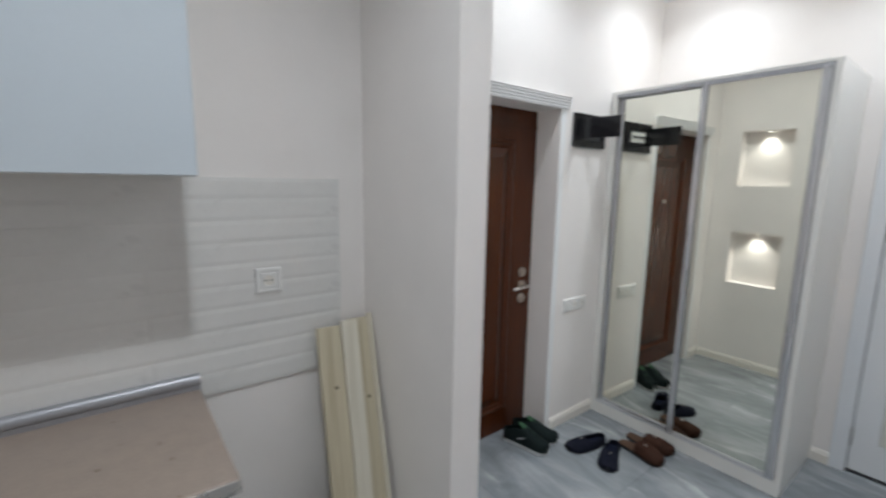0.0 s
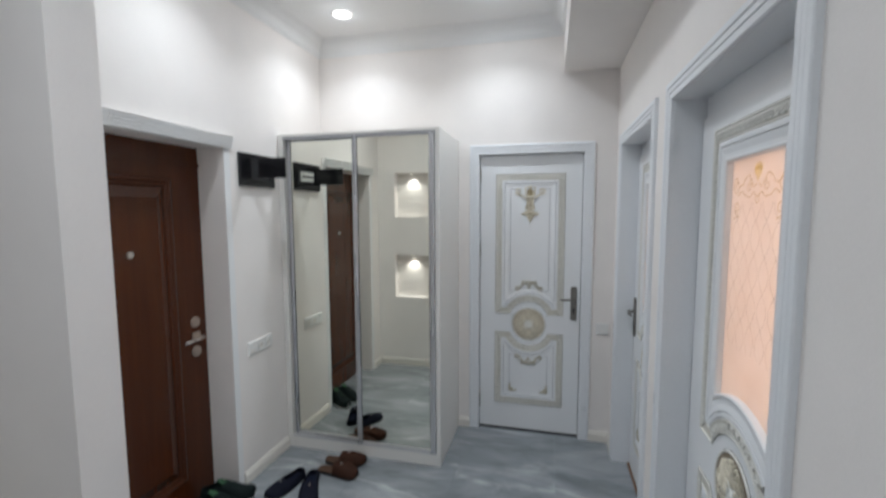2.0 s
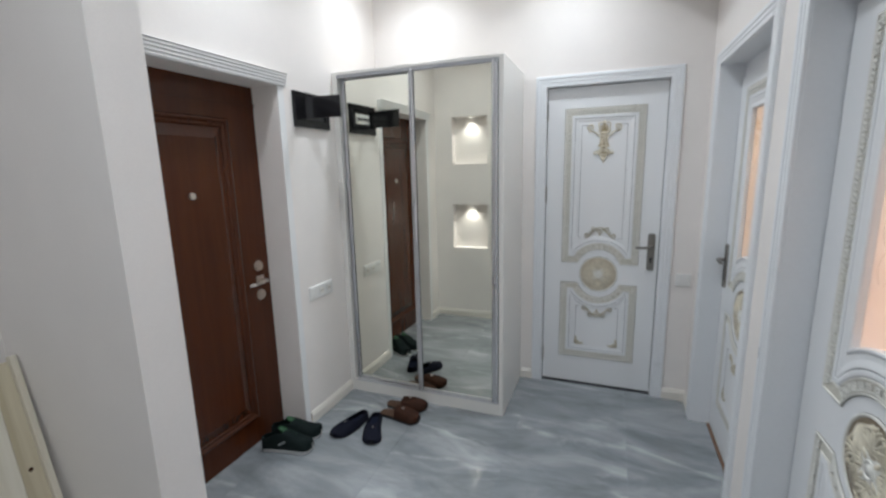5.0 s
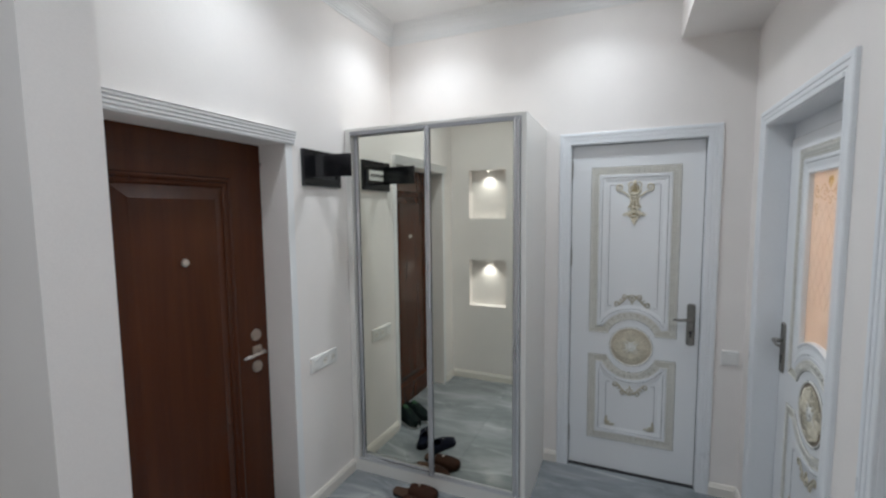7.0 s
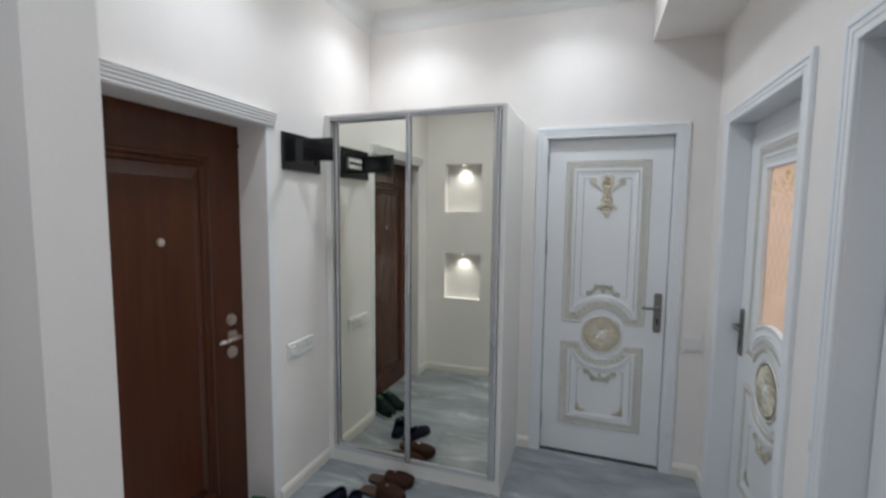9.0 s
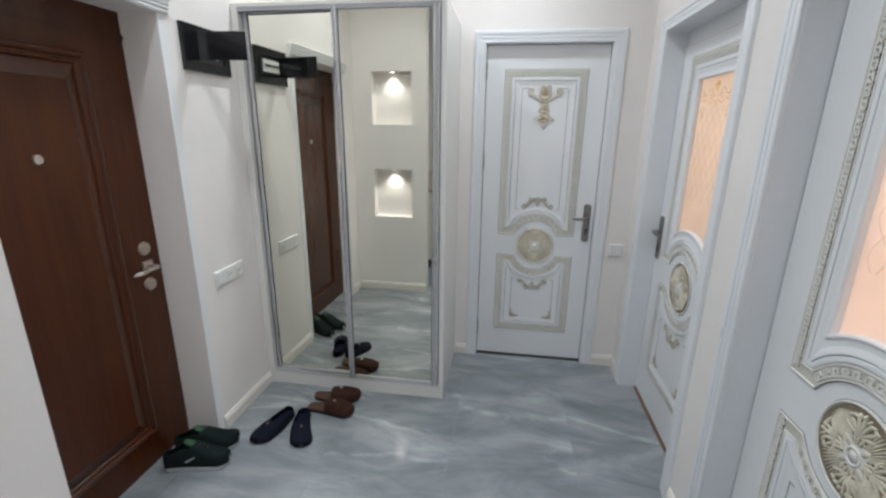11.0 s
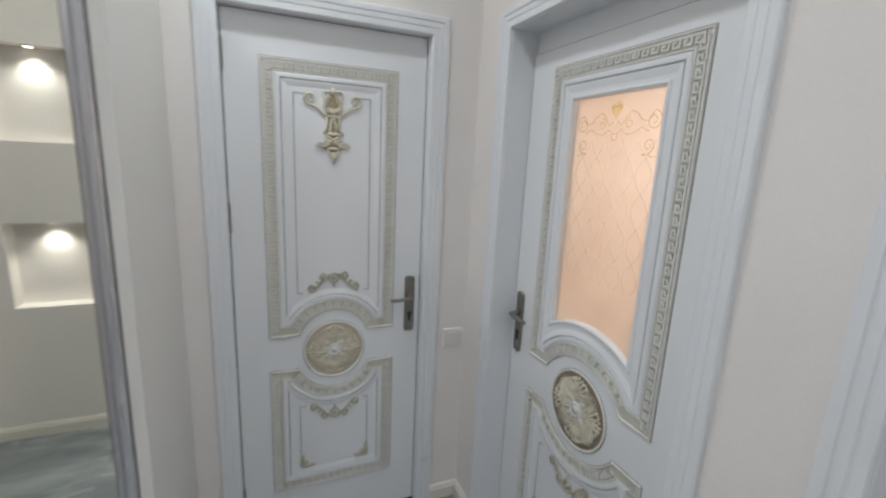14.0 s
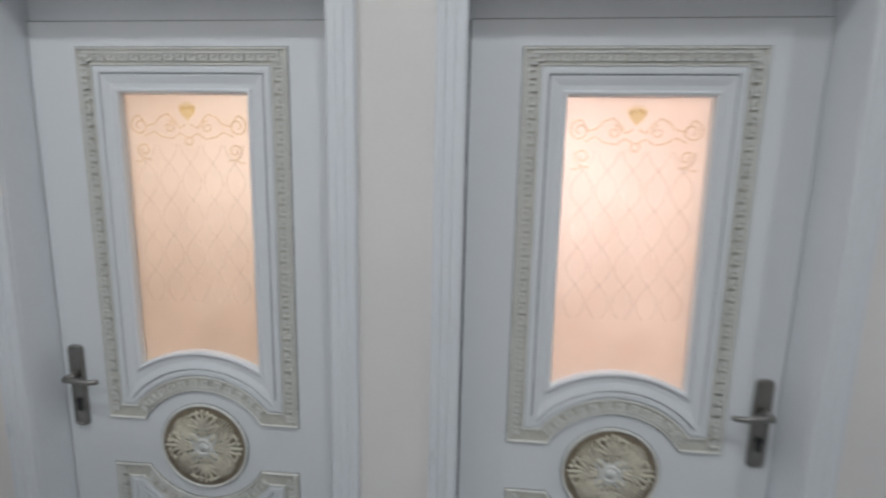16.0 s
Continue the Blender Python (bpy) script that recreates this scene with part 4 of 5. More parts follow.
for z in (1.006, 0.842):
    bm = bmesh.new()
    cylinder(bm, (-1.162, 0.001, z), (-1.162, -0.009, z), 0.031, 32, 0.027)
    cylinder(bm, (-1.162, -0.009, z), (-1.162, -0.013, z), 0.017, 24)
    box(bm, -1.164, -1.160, -0.0135, -0.008, z - 0.009, z + 0.009)
    part("escutcheon", bm, M_NICKEL, ent, "round worn nickel lock escutcheon")
bm = bmesh.new()
pts = [(-1.162 + 0.026 * c, 0.924 + 0.026 * s) for c, s in ((0.9, 1), (-0.9, 1), (-1, 0.9), (-1, -0.9), (-0.9, -1), (0.9, -1), (1, -0.9), (1, 0.9))]
slab(bm, pts, 0.001, -0.009)
cylinder(bm, (-1.162, -0.008, 0.924), (-1.162, -0.045, 0.924), 0.011, 16)
hd = part("handle", bm, M_NICKEL, ent, "square nickel handle rose")
bm = bmesh.new()
tube(bm, [(-1.154, -0.048, 0.924), (-1.187, -0.050, 0.924), (-1.237, -0.050, 0.921), (-1.282, -0.047, 0.920)], 0.0095, 0.008, 12)
part("lever", bm, M_STEEL, hd, "satin steel lever", smooth=True)
# fluted head trim across the opening
bm = bmesh.new()
prof = [(NORTH + 0.002, ENT_TOP - 0.002), (NORTH - 0.012, ENT_TOP - 0.002), (NORTH - 0.014, ENT_TOP)]
for k in range(4):
    z = ENT_TOP + 0.002 + k * 0.0142
    dy = 0.014 + 0.004 * k
    prof += [(NORTH - dy, z), (NORTH - dy - 0.004, z + 0.003), (NORTH - dy - 0.004, z + 0.0095), (NORTH - dy, z + 0.0122)]
prof += [(NORTH - 0.034, ENT_TOP + 0.060), (NORTH + 0.002, ENT_TOP + 0.060)]
ends = [[bm.verts.new((x, y, z)) for y, z in prof] for x in (ENT0 - 0.05, ENT1 + 0.050)]
for i in range(len(prof)):
    j = (i + 1) % len(prof)
    bm.faces.new((ends[0][i], ends[0][j], ends[1][j], ends[1][i]))
bm.faces.new(ends[0])
bm.faces.new(ends[1][::-1])
structure("entrance_head_trim", bm, M_CEIL, "white fluted head moulding over the entrance", "moulding")

for side, x0, x1 in (("jamb_trim", ENT1 + 0.0005, ENT1 + 0.045), ("jamb_trim_2", ENT0 - 0.045, ENT0 - 0.0005)):
    structure(side, bevelled(x0, x1, NORTH - 0.004, NORTH + 0.003, 0.0, ENT_TOP - 0.0025, 0.0015, 1), M_CEIL, "smooth white corner strip beside the entrance", "trim")

# ---- mirrored wardrobe ----
WY0, WY1, WX0, WX1, WH = 1.160, NORTH - 0.002, -0.592, EAST - 0.002, 2.108
ward = thing("wardrobe", pose(WX0, WY0, 0), "white sliding-door wardrobe with full-height mirrors in the corner", "wardrobe")
wd, wl = WX1 - WX0, WY1 - WY0
part("side_panel", bevelled(0, wd, 0, 0.026, 0, WH, 0.001, 1), M_WARD, ward)
part("side_panel", bevelled(0, wd, wl - 0.035, wl, 0, WH, 0.001, 1), M_WARD, ward)
# unseen top, coloured dark so that less light bounces onto the corner walls
part("top_panel", bevelled(0.012, wd, 0.0265, wl - 0.0355, WH - 0.016, WH, 0.001, 1), M_DIMCHIP, ward, "unseen chipboard top, darkened to dim its bounce light")
part("top_edge", bevelled(-0.004, 0.0115, 0.0265, wl - 0.0355, WH - 0.016, WH, 0.001, 1), M_WARD, ward)
part("plinth", bevelled(0.0, 0.02, 0.0265, wl - 0.0355, 0, 0.075, 0.001, 1), M_WARD, ward)
part("bottom_panel", bevelled(0.02, wd, 0.0265, wl - 0.0355, 0.057, 0.075, 0.001, 1), M_WARD, ward)
part("back_panel", bevelled(wd - 0.006, wd, 0.0265, wl - 0.0355, 0.076, WH - 0.023, 0.001, 1), M_WARD, ward)
bm = boxes((0.0, 0.075, 0.0265, wl - 0.0355, 0.075, 0.079), (0.0, 0.003, 0.0265, wl - 0.0355, 0.079, 0.088), (0.034, 0.037, 0.0265, wl - 0.0355, 0.079, 0.086))
part("bottom_track", bm, M_SILVER, ward, "aluminium floor track")
bm = boxes((-0.001, 0.075, 0.0265, wl - 0.0355, WH - 0.022, WH - 0.0165), (-0.003, 0.0, 0.0265, wl - 0.0355, WH - 0.036, WH - 0.0165))
part("top_track", bm, M_RAIL, ward, "grey aluminium head track")


def sliding_door(y0, y1, x, turn=0.0, first=0.030, last=0.030):
    """A mirror between two aluminium stiles with rails above and below."""
    z0, z1 = 0.082, WH - 0.024
    d = part("door", boxes((x + 0.006, x + 0.010, y0 + 0.012, y1 - 0.012, z0 + 0.02, z1 - 0.02)), M_DARKHOLE, ward, "mirrored sliding door backing")
    d.matrix_basis = pose(x, (y0 + y1) / 2, 0, 0, 0, turn) @ pose(-x, -(y0 + y1) / 2, 0)
    part("mirror", boxes((x + 0.002, x + 0.0055, y0 + first - 0.010, y1 - last + 0.010, z0 + 0.007, z1 - 0.012)), M_MIRROR, d, "full-height mirror")
    for a, b in ((y0, y0 + first), (y1 - last, y1)):
        bm = bmesh.new()
        mid = (a + b) / 2
        pr = [(a, x + 0.018), (a, x - 0.006), (a + 0.004, x - 0.012), (mid - 0.005, x - 0.014), (mid - 0.003, x - 0.004), (mid + 0.003, x - 0.004), (mid + 0.005, x - 0.014), (b - 0.004, x - 0.012), (b, x - 0.006), (b, x + 0.018)]
        lo = [bm.verts.new((px, py, z0)) for py, px in pr]
        hi = [bm.verts.new((px, py, z1)) for py, px in pr]
        for i in range(len(pr)):
            j = (i + 1) % len(pr)
            bm.faces.new((lo[i], lo[j], hi[j], hi[i]))
        bm.faces.new(lo[::-1])
        bm.faces.new(hi)
        part("stile", bm, M_ALU, d, "ribbed aluminium stile")
    for a in (y0 + first + 0.0002, y1 - last - 0.0026):
        part("gasket", boxes((x - 0.001, x + 0.0018, a, a + 0.0024, z0 + 0.010, z1 - 0.015)), M_DARKHOLE, d, "dark gasket line")
    part("rail", boxes((x - 0.002, x + 0.014, y0 + first + 0.001, y1 - last - 0.001, z0, z0 + 0.006)), M_DARKHOLE, d, "dark bottom rail")
    part("rail", boxes((x - 0.004, x + 0.0018, y0 + first + 0.005, y1 - last - 0.005, z0 + 0.0065, z0 + 0.018)), M_SILVER, d, "silver bottom rail")
    part("rail", boxes((x - 0.002, x + 0.014, y0 + first + 0.001, y1 - last - 0.001, z1 - 0.014, z1)), M_SILVER, d, "silver rail")


sliding_door(0.030, 0.565, 0.008, first=0.037)
sliding_door(0.540, wl - 0.041, 0.034, -1.1, last=0.022)

# ---- fuse box with its flap open ----
fb = thing("fuse_box", pose(-0.975, NORTH, 1.760), "glossy black flush fuse box with its flap open", "fuse box")
BW, BH = 0.312, 0.192
bm = bmesh.new()
o = [(BW, 0), (BW, BH), (0, BH), (0, 0)]
win = [(0.275, 0.045), (0.275, 0.150), (0.055, 0.150), (0.055, 0.045)]
slab(bm, o, 0.0, -0.016, win)
sweep(bm, o, [(0.0, 0.014), (0.004, 0.020), (0.012, 0.020), (0.014, 0.015)])
part("cover", bm, M_BLACK, fb, "glossy black cover frame")
part("recess", boxes((0.053, 0.277, -0.004, -0.001, 0.043, 0.152)), M_DARKHOLE, fb, "dark recess")
for k in range(6):
    bm = bevelled(0.075 + k * 0.026, 0.100 + k * 0.026, -0.014, -0.003, 0.066, 0.132, 0.0015, 1)
    br = part("breaker", bm, M_PLASTIC, fb, "white circuit breaker")
    part("switch", bevelled(0.081 + k * 0.026, 0.094 + k * 0.026, -0.020, -0.0142, 0.092, 0.108, 0.001, 1), M_DARKHOLE, br, "small dark breaker switch")
bm = bevelled(-0.236, 0.0, -0.005, 0.005, 0.0, 0.116, 0.003, 2)
fl = part("flap", bm, M_BLACK, fb, "smoked black flap")
fl.matrix_basis = pose(0.058, -0.020, 0.045, 0, 0, 95)
bm = bmesh.new()
cylinder(bm, (0.058, -0.019, 0.050), (0.058, -0.019, 0.155), 0.005, 10)
part("hinge", bm, M_BLACK, fb, "slim hinge")

# ---- switches and sockets ----
def wall_plate(name, m, label, category, gangs, size=0.082):
    """A white frame with one or more inserts side by side; its back is at depth 0."""
    t = thing(name, m, label, category)
    w = size + (gangs - 1) * 0.071
    bm = bmesh.new()
    o = [(w / 2, -size / 2), (w / 2, size / 2), (-w / 2, size / 2), (-w / 2, -size / 2)]
    sweep(bm, o, [(0.0, 0.0), (0.0, 0.006), (0.003, 0.009), (0.009, 0.010), (0.012, 0.0085)])
    slab(bm, offset(o, 0.0115), 0.0, -0.008)
    part("frame", bm, M_PLASTIC, t)
    return t, [(-w / 2 + size / 2 + k * 0.071) for k in range(gangs)]


def rocker(t, u):
    bm = bevelled(u - 0.0265, u + 0.0265, -0.0125, -0.007, -0.0265, 0.0265, 0.002, 2)
    part("rocker", bm, M_PLASTIC, t, "white rocker")


def socket(t, u):
    bm = bevelled(u - 0.0265, u + 0.0265, -0.0105, -0.007, -0.0265, 0.0265, 0.002, 1)
    face = part("socket_face", bm, M_PLASTIC, t, "white socket face")
    bm = bmesh.new()
    sweep(bm, disc_outline(0.0205, u, 0, 28), [(0.0, 0.010), (0.0005, 0.0125), (0.002, 0.0125), (0.003, 0.0105)])
    part("socket_ring", bm, M_PLASTIC, face)
    # no real recess: a darker flat disc carries the well's shade as colour
    bm = bmesh.new()
    slab(bm, disc_outline(0.0176, u, 0, 28), -0.0102, -0.0108)
    part("socket_shade_disc", bm, M_SKIRT, face, "round disc with the well's shade in its colour")
    bm = bmesh.new()
    for s in (-1, 1):
        cylinder(bm, (u + s * 0.0095, -0.0098, 0), (u + s * 0.0095, -0.0112, 0), 0.0034, 10)
    part("pin_hole", bm, M_DARKHOLE, face, "dark pin holes")


t, us = wall_plate("socket_strip", pose(-0.852, NORTH, 0.795), "white wall strip of one switch and two sockets beside the entrance", "socket", 3)
rocker(t, us[0])
socket(t, us[1])
socket(t, us[2])
t, us = wall_plate("light_switch", pose(EAST, 0.158, 0.803, 0, 0, -90), "single white light switch beside the bathroom door", "light switch", 1)
rocker(t, us[0])
t, us = wall_plate("kitchen_socket", pose(-2.735, KITCHEN_Y - 0.011, 1.212), "single white socket on the kitchen tiles", "socket", 1, 0.084)
socket(t, us[0])

# ---- shoes ----
def shoe_width(f, toe=0.50):
    """Half width of a shoe's sole along its length, heel 0 to toe 1."""
    base = 0.034 + 0.020 * math.sin(min(1, max(0, (f - 0.15) / 0.85)) * math.pi * 0.62)
    end = math.sqrt(max(0.0, 1 - ((0.10 - f) / 0.10) ** 2)) if f < 0.10 else (math.sqrt(max(0.0, 1 - ((f - 0.80) / 0.20) ** 2)) if f > 0.80 else 1)
    return max(0.004, base * end)


def shoe_bend(f):
    return 0.010 * math.sin(f * math.pi * 1.2)


def sole(length, thick, mat, t, label, side=1, flare=1.04):
    bm = bmesh.new()
    pts = []
    fs = [i / 22 for i in range(23)]
    for f in fs:
        pts.append((f * length, side * shoe_bend(f) + flare * shoe_width(f)))
    for f in reversed(fs):
        pts.append((f * length, side * shoe_bend(f) - flare * shoe_width(f)))
    layers = []
    for z, k in ((0.0, 0.96), (0.004, 1.0), (thick - 0.003, 1.0), (thick, 0.97)):
        layers.append([bm.verts.new((length / 2 + (x - length / 2) * k, y * k, z + 0.006 * max(0, (x / length - 0.75) / 0.25) ** 2)) for x, y in pts])
    n = len(pts)
    for a, b in zip(layers, layers[1:]):
        for i in range(n):
            bm.faces.new((a[i], a[(i + 1) % n], b[(i + 1) % n], b[i]))
    bm.faces.new(layers[0][::-1])
    bm.faces.new(layers[-1])
    return part("sole", bm, mat, t, label)


def upper(length, thick, f0, f1, height, opening, mat, t, label, side=1, name="upper"):
    """The shell of a shoe between f0 and f1; opening(f) is how much of the arch is left off on top, 0 to 1."""
    bm = bmesh.new()
    rows = []
    n = 14
    for i in range(37):
        f = f0 + (f1 - f0) * i / 24
        w, h, gap = shoe_width(f), height(f), opening(f)
        lim = math.pi / 2 * (1 - gap)
        row = []
        for k in range(n + 1):
            q = k / n * 2 - 1
            a = (1 - abs(q)) * lim
            s = -1 if q < 0 else 1
            row.append((f * length, side * shoe_bend(f) + s * w * max(0.0, math.cos(a)) ** 0.55 * (1 - 0.12 * math.sin(a)), thick - 0.004 + h * math.sin(a) ** 0.8))
        rows.append(row)
    for r0, r1 in zip(rows, rows[1:]):
        pass
    rings = [[bm.verts.new(p) for p in r] for r in rows]
    for i in range(24):
        gap = max(opening(f0 + (f1 - f0) * i / 24), opening(f0 + (f1 - f0) * (i + 1) / 24))
        for k in range(n):
            if gap > 0.02 and k in (n // 2 - 1, n // 2) and False:
                continue
            bm.faces.new((rings[i][k], rings[i][k + 1], rings[i + 1][k + 1], rings[i + 1][k]))
    if max(opening(f0), opening(f0 + 0.2)) > 0.02:
        cut = [f for f in bm.faces if len({v for v in f.verts}) == 4 and all(any(v is rings[i][n // 2] for v in f.verts) for i in ()) is None]
        for f in cut:
            bm.faces.remove(f)
    ob = part(name, bm, mat, t, label, smooth=True)
    so = ob.modifiers.new("thickness", "SOLIDIFY")
    so.thickness, so.offset = 0.004, 0
    return ob


def ramp01(f, a, b):
    x = min(1, max(0, (f - a) / (b - a)))
    return x * x * (3 - 2 * x)


def split_upper(length, thick, f0, f1, height, rim, mat, t, label, side=1, name="upper"):
    """Two side walls and a closed vamp: walls stop at the rim's height behind the vamp, so that the foot's opening stays open."""
    bm = bmesh.new()
    n = 9
    halves = []
    for s in (-1, 1):
        rings = []
        for i in range(29):
            f = f0 + (f1 - f0) * i / 28
            w, h = shoe_width(f), height(f)
            stop = rim(f)                      # 1: closed over the top
            lim = math.pi / 2 * stop
            rings.append([bm.verts.new((f * length, side * shoe_bend(f) + s * w * max(0.0, math.cos(a)) ** 0.55 * (1 - 0.10 * math.sin(a)), thick - 0.004 + h * math.sin(a) ** 0.8))
                          for a in (lim * k / n for k in range(n + 1))])
        for a, b in zip(rings, rings[1:]):
            for k in range(n):
                bm.faces.new((a[k], a[k + 1], b[k + 1], b[k]))
        halves.append(rings)
    if rim(f0) < 0.9:                           # the back of the heel joins the two walls
        for k in range(n):
            bm.faces.new((halves[0][0][k], halves[0][0][k + 1], halves[1][0][k + 1], halves[1][0][k]))
    bmesh.ops.remove_doubles(bm, verts=bm.verts, dist=0.0012)
    ob = part(name, bm, mat, t, label, smooth=True)
    so = ob.modifiers.new("thickness", "SOLIDIFY")
    so.thickness, so.offset = 0.004, 0
    return ob


def insole(length, thick, mat, t, label, f0=0.02, f1=0.75, side=1):
    bm = bmesh.new()
    fs = [f0 + (f1 - f0) * i / 16 for i in range(17)]
    pts = [(f * length, side * shoe_bend(f) + 0.93 * shoe_width(f)) for f in fs] + [(f * length, side * shoe_bend(f) - 0.93 * shoe_width(f)) for f in reversed(fs)]
    lo = [bm.verts.new((x, y, thick - 0.001)) for x, y in pts]
    hi = [bm.verts.new((x, y, thick + 0.004)) for x, y in pts]
    for i in range(len(pts)):
        j = (i + 1) % len(pts)
        bm.faces.new((lo[i], lo[j], hi[j], hi[i]))
    bm.faces.new(hi)
    part("insole", bm, mat, t, label)


def placed(heel, toe):
    return pose(heel[0], heel[1], 0, 0, 0, math.degrees(math.atan2(toe[1] - heel[1], toe[0] - heel[0])))


def sneaker(heel, toe, side):
    t = thing("sneaker", placed(heel, toe), "dark green-black mesh sneaker with a white sole edge by the entrance", "shoe", "pair of sneakers")
    L = 0.285
    sole(L, 0.022, M_SOLEW, t, "grey-white rubber sole", side, 1.06)
    tops = lambda f: 0.066 + 0.032 * ramp01(f, 0.06, 0.34) - 0.052 * ramp01(f, 0.40, 0.86)
    rim = lambda f: 0.62 + 0.38 * ramp01(f, 0.40, 0.50)
    up = split_upper(L, 0.024, 0.01, 0.995, tops, rim, M_SNEAK, t, "dark mesh upper", side)
    insole(L, 0.030, M_GREEN, t, "green lining", 0.04, 0.6, side)
    bm = bmesh.new()
    blob(bm, (0.42 * L, side * shoe_bend(0.42), 0.114), (0.032, 0.022, 0.009), -0.45, 10, 6)
    part("tongue", bm, M_LIME, t, "padded green tongue", smooth=True)
    bm = bmesh.new()
    for k in range(5):
        f = 0.44 + k * 0.055
        z = 0.024 + tops(f) - 0.001
        w = shoe_width(f) * 0.62
        tube(bm, [(f * L, side * shoe_bend(f) - w, z - 0.012), (f * L + 0.004, side * shoe_bend(f), z + 0.003), (f * L, side * shoe_bend(f) + w, z - 0.012)], 0.0017, 0.0017, 6)
    part("laces", bm, M_GREEN, t, "thin green laces")
    for s in (-1, 1):
        bm = bmesh.new()
        pts = []
        for k in range(9):
            f = 0.36 + 0.16 * k / 8
            pts.append((f * L, side * shoe_bend(f) + s * (shoe_width(f) * 0.97 + 0.002), 0.046 + 0.026 * k / 8))
        tube(bm, pts, 0.0045, 0.002, 6, 0.4)
        part("side_stripe", bm, M_GREEN if s > 0 else M_SOLEW, t, "bright side stripe")
    return t


def slip_on(heel, toe, side):
    t = thing("slip_on_shoe", placed(heel, toe), "black-navy felt house shoe with a small grey tab on the floor", "shoe", "pair of navy house shoes")
    L = 0.268
    sole(L, 0.012, M_SOLE, t, "thin black rubber sole", side, 1.02)
    tops = lambda f: 0.046 + 0.006 * math.sin(f * 5) - 0.016 * ramp01(f, 0.65, 1.0)
    rim = lambda f: 0.55 + 0.45 * ramp01(f, 0.44, 0.56)
    split_upper(L, 0.013, 0.01, 0.995, tops, rim, M_NAVY, t, "navy felt upper", side)
    insole(L, 0.014, M_LINING, t, "blue lining", 0.03, 0.7, side)
    part("tab", bevelled(0.62 * L, 0.62 * L + 0.012, -0.004, 0.004, 0.055, 0.061, 0.001, 1), M_PEWTER, t, "small grey tab")
    return t


def slipper(heel, toe, side):
    t = thing("slipper", placed(heel, toe), "brown suede backless slipper beside the wardrobe", "shoe", "pair of brown slippers")
    L = 0.272
    sole(L, 0.016, M_SOLE, t, "dark slipper sole", side, 1.03)
    tops = lambda f: 0.056 - 0.020 * ramp01(f, 0.62, 1.0)
    split_upper(L, 0.017, 0.42, 0.995, tops, lambda f: 1.0, M_LEATHER, t, "brown suede vamp", side)
    insole(L, 0.017, M_INSOLE, t, "tan worn insole", 0.02, 0.85, side)
    bm = bmesh.new()
    cylinder(bm, (0.60 * L, 0, 0.068), (0.60 * L, 0, 0.074), 0.008, 14)
    part("badge", bm, M_STEEL, t, "small metal badge")
    return t


sneaker((-1.330, 2.345), (-1.238, 2.060), 1)
sneaker((-1.222, 2.375), (-1.116, 2.095), -1)
slip_on((-0.865, 1.962), (-1.125, 2.030), 1)
slip_on((-0.862, 1.885), (-1.130, 1.782), -1)
slipper((-0.806, 1.895), (-0.812, 1.625), 1)
slipper((-0.696, 1.905), (-0.672, 1.635), -1)

# ---- kitchen corner ----
CX = -2.957
wt = thing("worktop", pose(CX, KITCHEN_Y, 0.90), "beige stone-pattern laminate worktop with a worn front edge", "worktop")
part("slab", bevelled(-1.9, 0.0, -0.540, -0.002, -0.038, 0.0, 0.006, 3), M_COUNTER, wt)
part("edge_strip", bevelled(-1.9, 0.0012, -0.5435, -0.5405, -0.036, -0.003, 0.001, 1), M_STEEL, wt, "pale metal edge strip")
rl = thing("backsplash_rail", pose(CX, KITCHEN_Y, 0.90), "round aluminium trim along the back of the worktop", "trim strip")
bm = bmesh.new()
cylinder(bm, (-1.9, -0.026, 0.028), (0.0, -0.026, 0.028), 0.019, 20)
box(bm, -1.9, -0.001, -0.040, -0.004, 0.0005, 0.014)
part("profile", bm, M_RAIL, rl, smooth=False)
bc = thing("base_cabinet", pose(CX - 0.02, KITCHEN_Y, 0), "base cabinet with a black glossy front under the worktop", "cabinet")
part("body", bevelled(-0.60, 0.0, -0.50, -0.004, 0.10, 0.861, 0.002, 1), M_WARD, bc)
part("door", bevelled(-0.598, -0.002, -0.520, -0.5015, 0.11, 0.855, 0.002, 1), M_CABDARK, bc, "black glossy front")
part("plinth", bevelled(-0.60, 0.0, -0.45, -0.43, 0.0, 0.0995, 0.001, 1), M_CABDARK, bc)
wc = thing("wall_cabinet", pose(-2.963, KITCHEN_Y, 1.549), "pale blue-grey wall cabinet above the worktop", "cabinet")
part("body", bevelled(-0.80, 0.0, -0.282, -0.002, 0.0, 0.80, 0.001, 1), M_WARD, wc)
part("door", bevelled(-0.798, 0.0, -0.302, -0.2835, 0.002, 0.80, 0.0015, 1), M_CAB, wc, "pale blue-grey door")

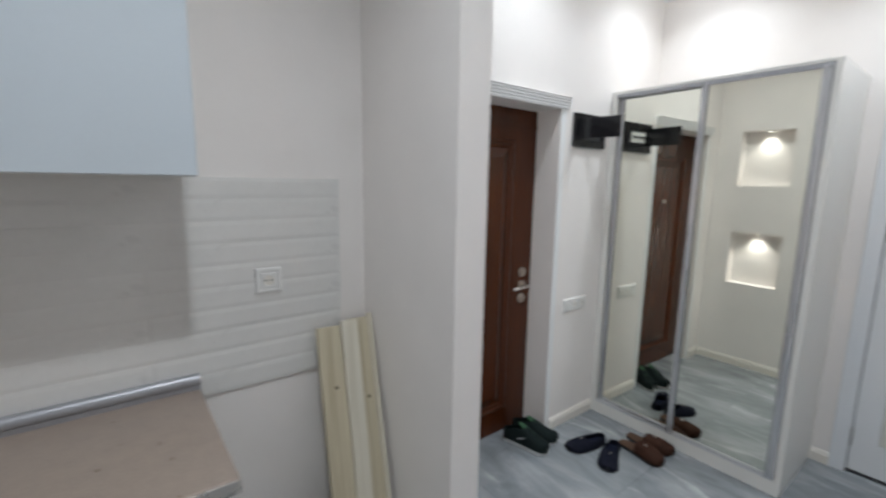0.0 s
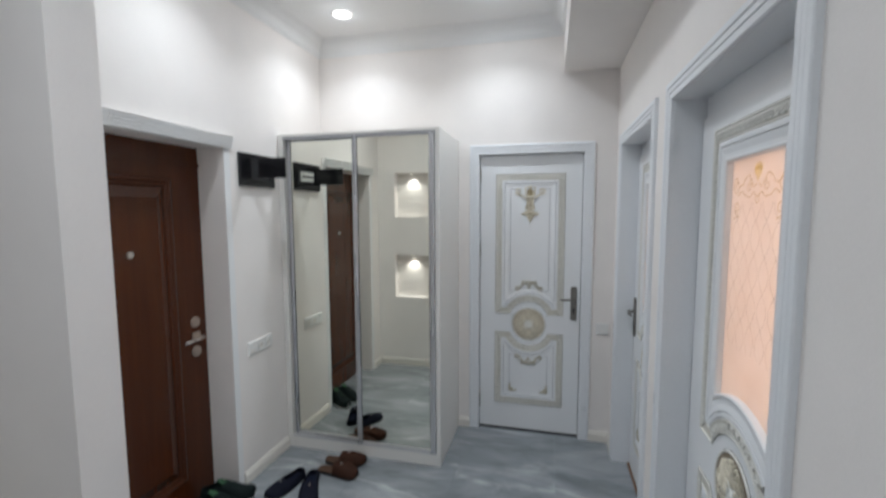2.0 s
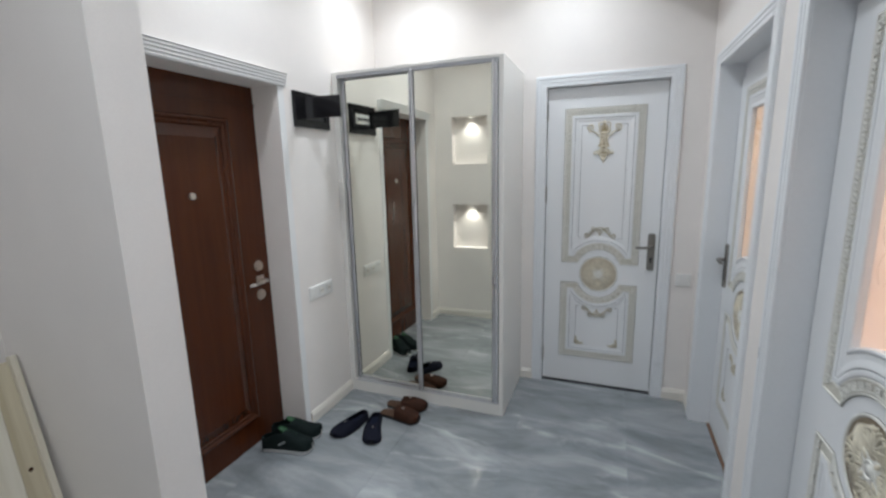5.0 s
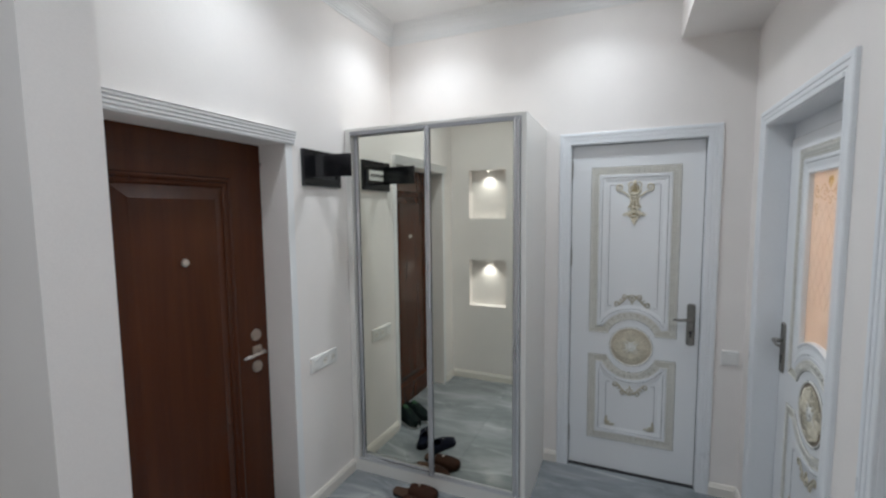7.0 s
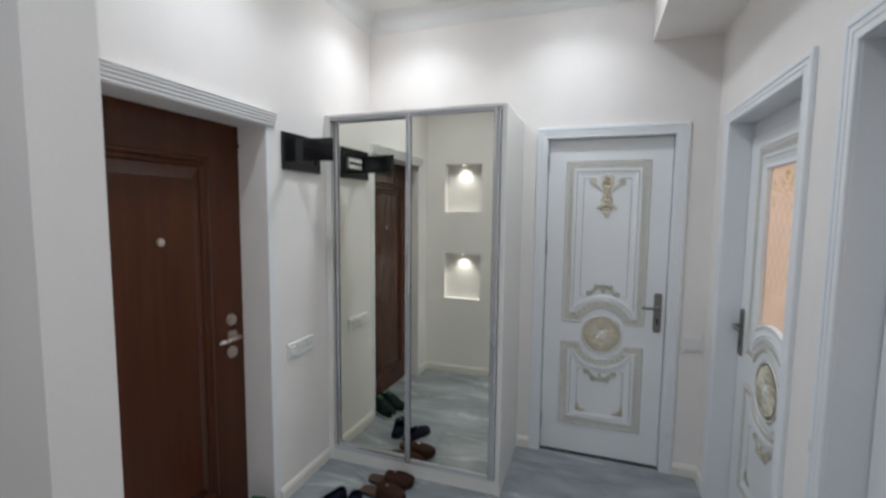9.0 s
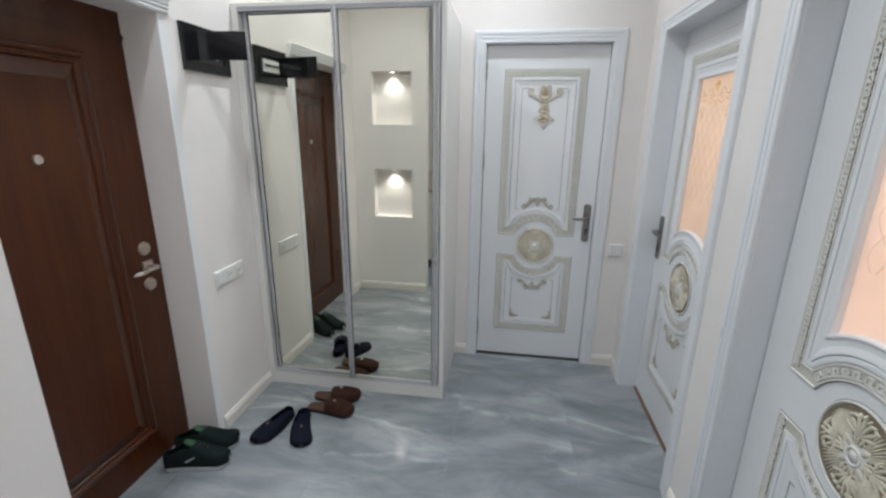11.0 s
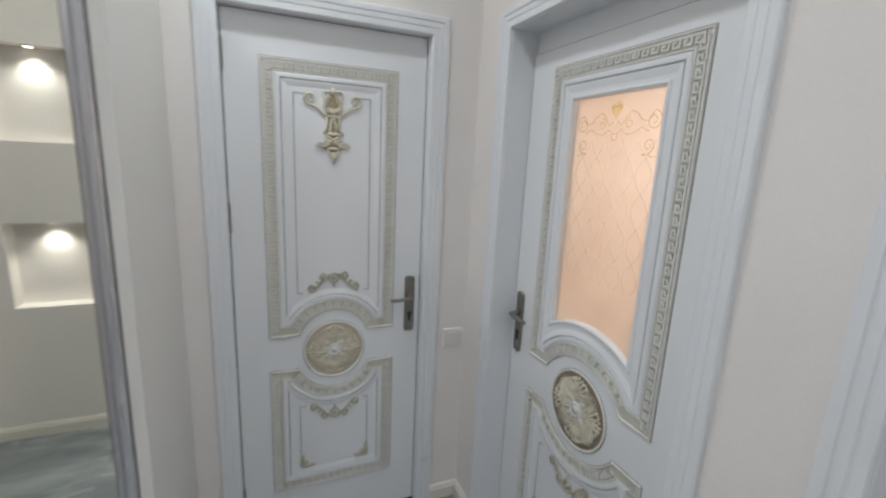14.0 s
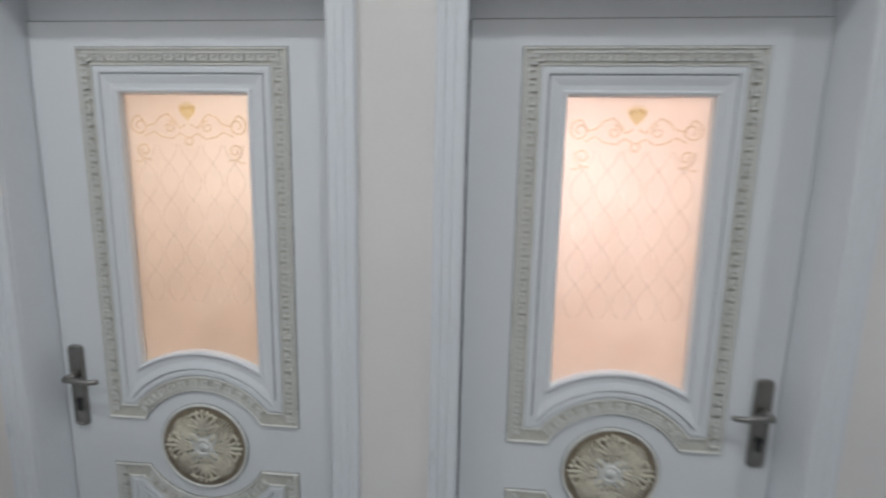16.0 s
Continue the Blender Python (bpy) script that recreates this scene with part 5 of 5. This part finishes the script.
# three pine boards leaning in the corner
for k, (x_top, x_foot, w, h, step, yaw) in enumerate(((-2.527, -2.587, 0.086, 1.058, 0.006, 3), (-2.466, -2.521, 0.060, 1.074, 0.016, 0), (-2.418, -2.456, 0.078, 1.072, 0.007, 2), (-2.386, -2.424, 0.016, 1.088, 0.017, 0))):
    lean, tilt = 16.0, math.degrees(math.atan((x_top - x_foot) / h))
    foot = 2.100 - math.sin(radians(lean)) * h - step
    b = thing("pine_board", pose(x_foot, foot, 0.004, -lean, tilt, yaw), "pale rough pine board leaning in the kitchen corner", "board", "leaning pine boards")
    part("plank", bevelled(-w / 2, w / 2, -0.011, 0.011, 0, h, 0.002, 1), M_PLANKW if k % 2 else M_PLANK, b)
    if k % 2 == 0:
        bm = bmesh.new()
        cylinder(bm, (0.008, -0.0105, 0.84 - 0.03 * k), (0.008, -0.0116, 0.84 - 0.03 * k), 0.006, 12)
        part("knot", bm, M_LEATHER, b, "brown knot")

# ---- tiles: the kitchen wall, then the floor ----
ROW = 0.0695
tile_mesh = {}


def tile_data(w, h, d, mat, key, r=0.004):
    if key not in tile_mesh:
        bm = bmesh.new()
        e, rise = r * 2, 0.0013
        rings = [[bm.verts.new((x, y, z)) for x, z in ((i, i), (w - i, i), (w - i, h - i), (i, h - i))] for y, i in ((0, 0), (-d, 0), (-d - rise, e))]
        for lo, hi in zip(rings, rings[1:]):
            for k in range(4):
                bm.faces.new((lo[k], lo[(k + 1) % 4], hi[(k + 1) % 4], hi[k]))
        bm.faces.new(rings[-1])
        bmesh.ops.recalc_face_normals(bm, faces=bm.faces)
        me = bpy.data.meshes.new("tile")
        bm.to_mesh(me)
        bm.free()
        me.materials.append(mat)
        tile_mesh[key] = me
    return tile_mesh[key]


splash = structure("tile_backing", boxes((-4.86, -2.475, KITCHEN_Y - 0.003, KITCHEN_Y, 0.858, 1.549)), M_WALL, "tiled splashback bed on the kitchen wall", "splashback")
for r in range(10):
    z = 0.858 + r * ROW
    x1, first = -2.475, True
    while x1 > -4.80:
        w = 0.60 if (first and r % 2) else 1.20
        first = False
        ob = new("tile", tile_data(w, min(ROW, 1.549 - z), 0.006, M_TILE, ("wall", w, r == 9), 0.0065))
        ob.parent = splash
        ob.matrix_basis = pose(x1 - w + random.uniform(-0.0004, 0.0004), KITCHEN_Y - 0.0025, z, random.uniform(-0.7, 0.7), 0, random.uniform(-0.06, 0.06))
        x1 -= w

floor = structure("floor", boxes((WEST, EAST + 0.03, -0.05, 2.45, -0.0028, -0.0022)), M_GROUT, "polished grey marble-look porcelain floor", "floor")
TX, TY = 1.20, 0.60
floor_mesh = {}
j0 = 1.06
for i in range(-1, 6):
    for j in range(-2, 3):
        x1 = 0.67 - i * TX
        x0, y0, y1 = x1 - TX, j0 + j * TY, j0 + (j + 1) * TY
        cx0, cx1, cy0, cy1 = max(x0, WEST), min(x1, EAST + 0.03), max(y0, -0.05), min(y1, 2.45)
        if cx1 - cx0 < 0.01 or cy1 - cy0 < 0.01:
            continue
        g = 0.0006
        bm = bmesh.new()
        box(bm, cx0 + g - cx0, cx1 - g - cx0, cy0 + g - cy0, cy1 - g - cy0, -0.0022, 0.0)
        ob = part("tile", bm, M_FLOOR, floor)
        ob.location = (cx0, cy0, 0)
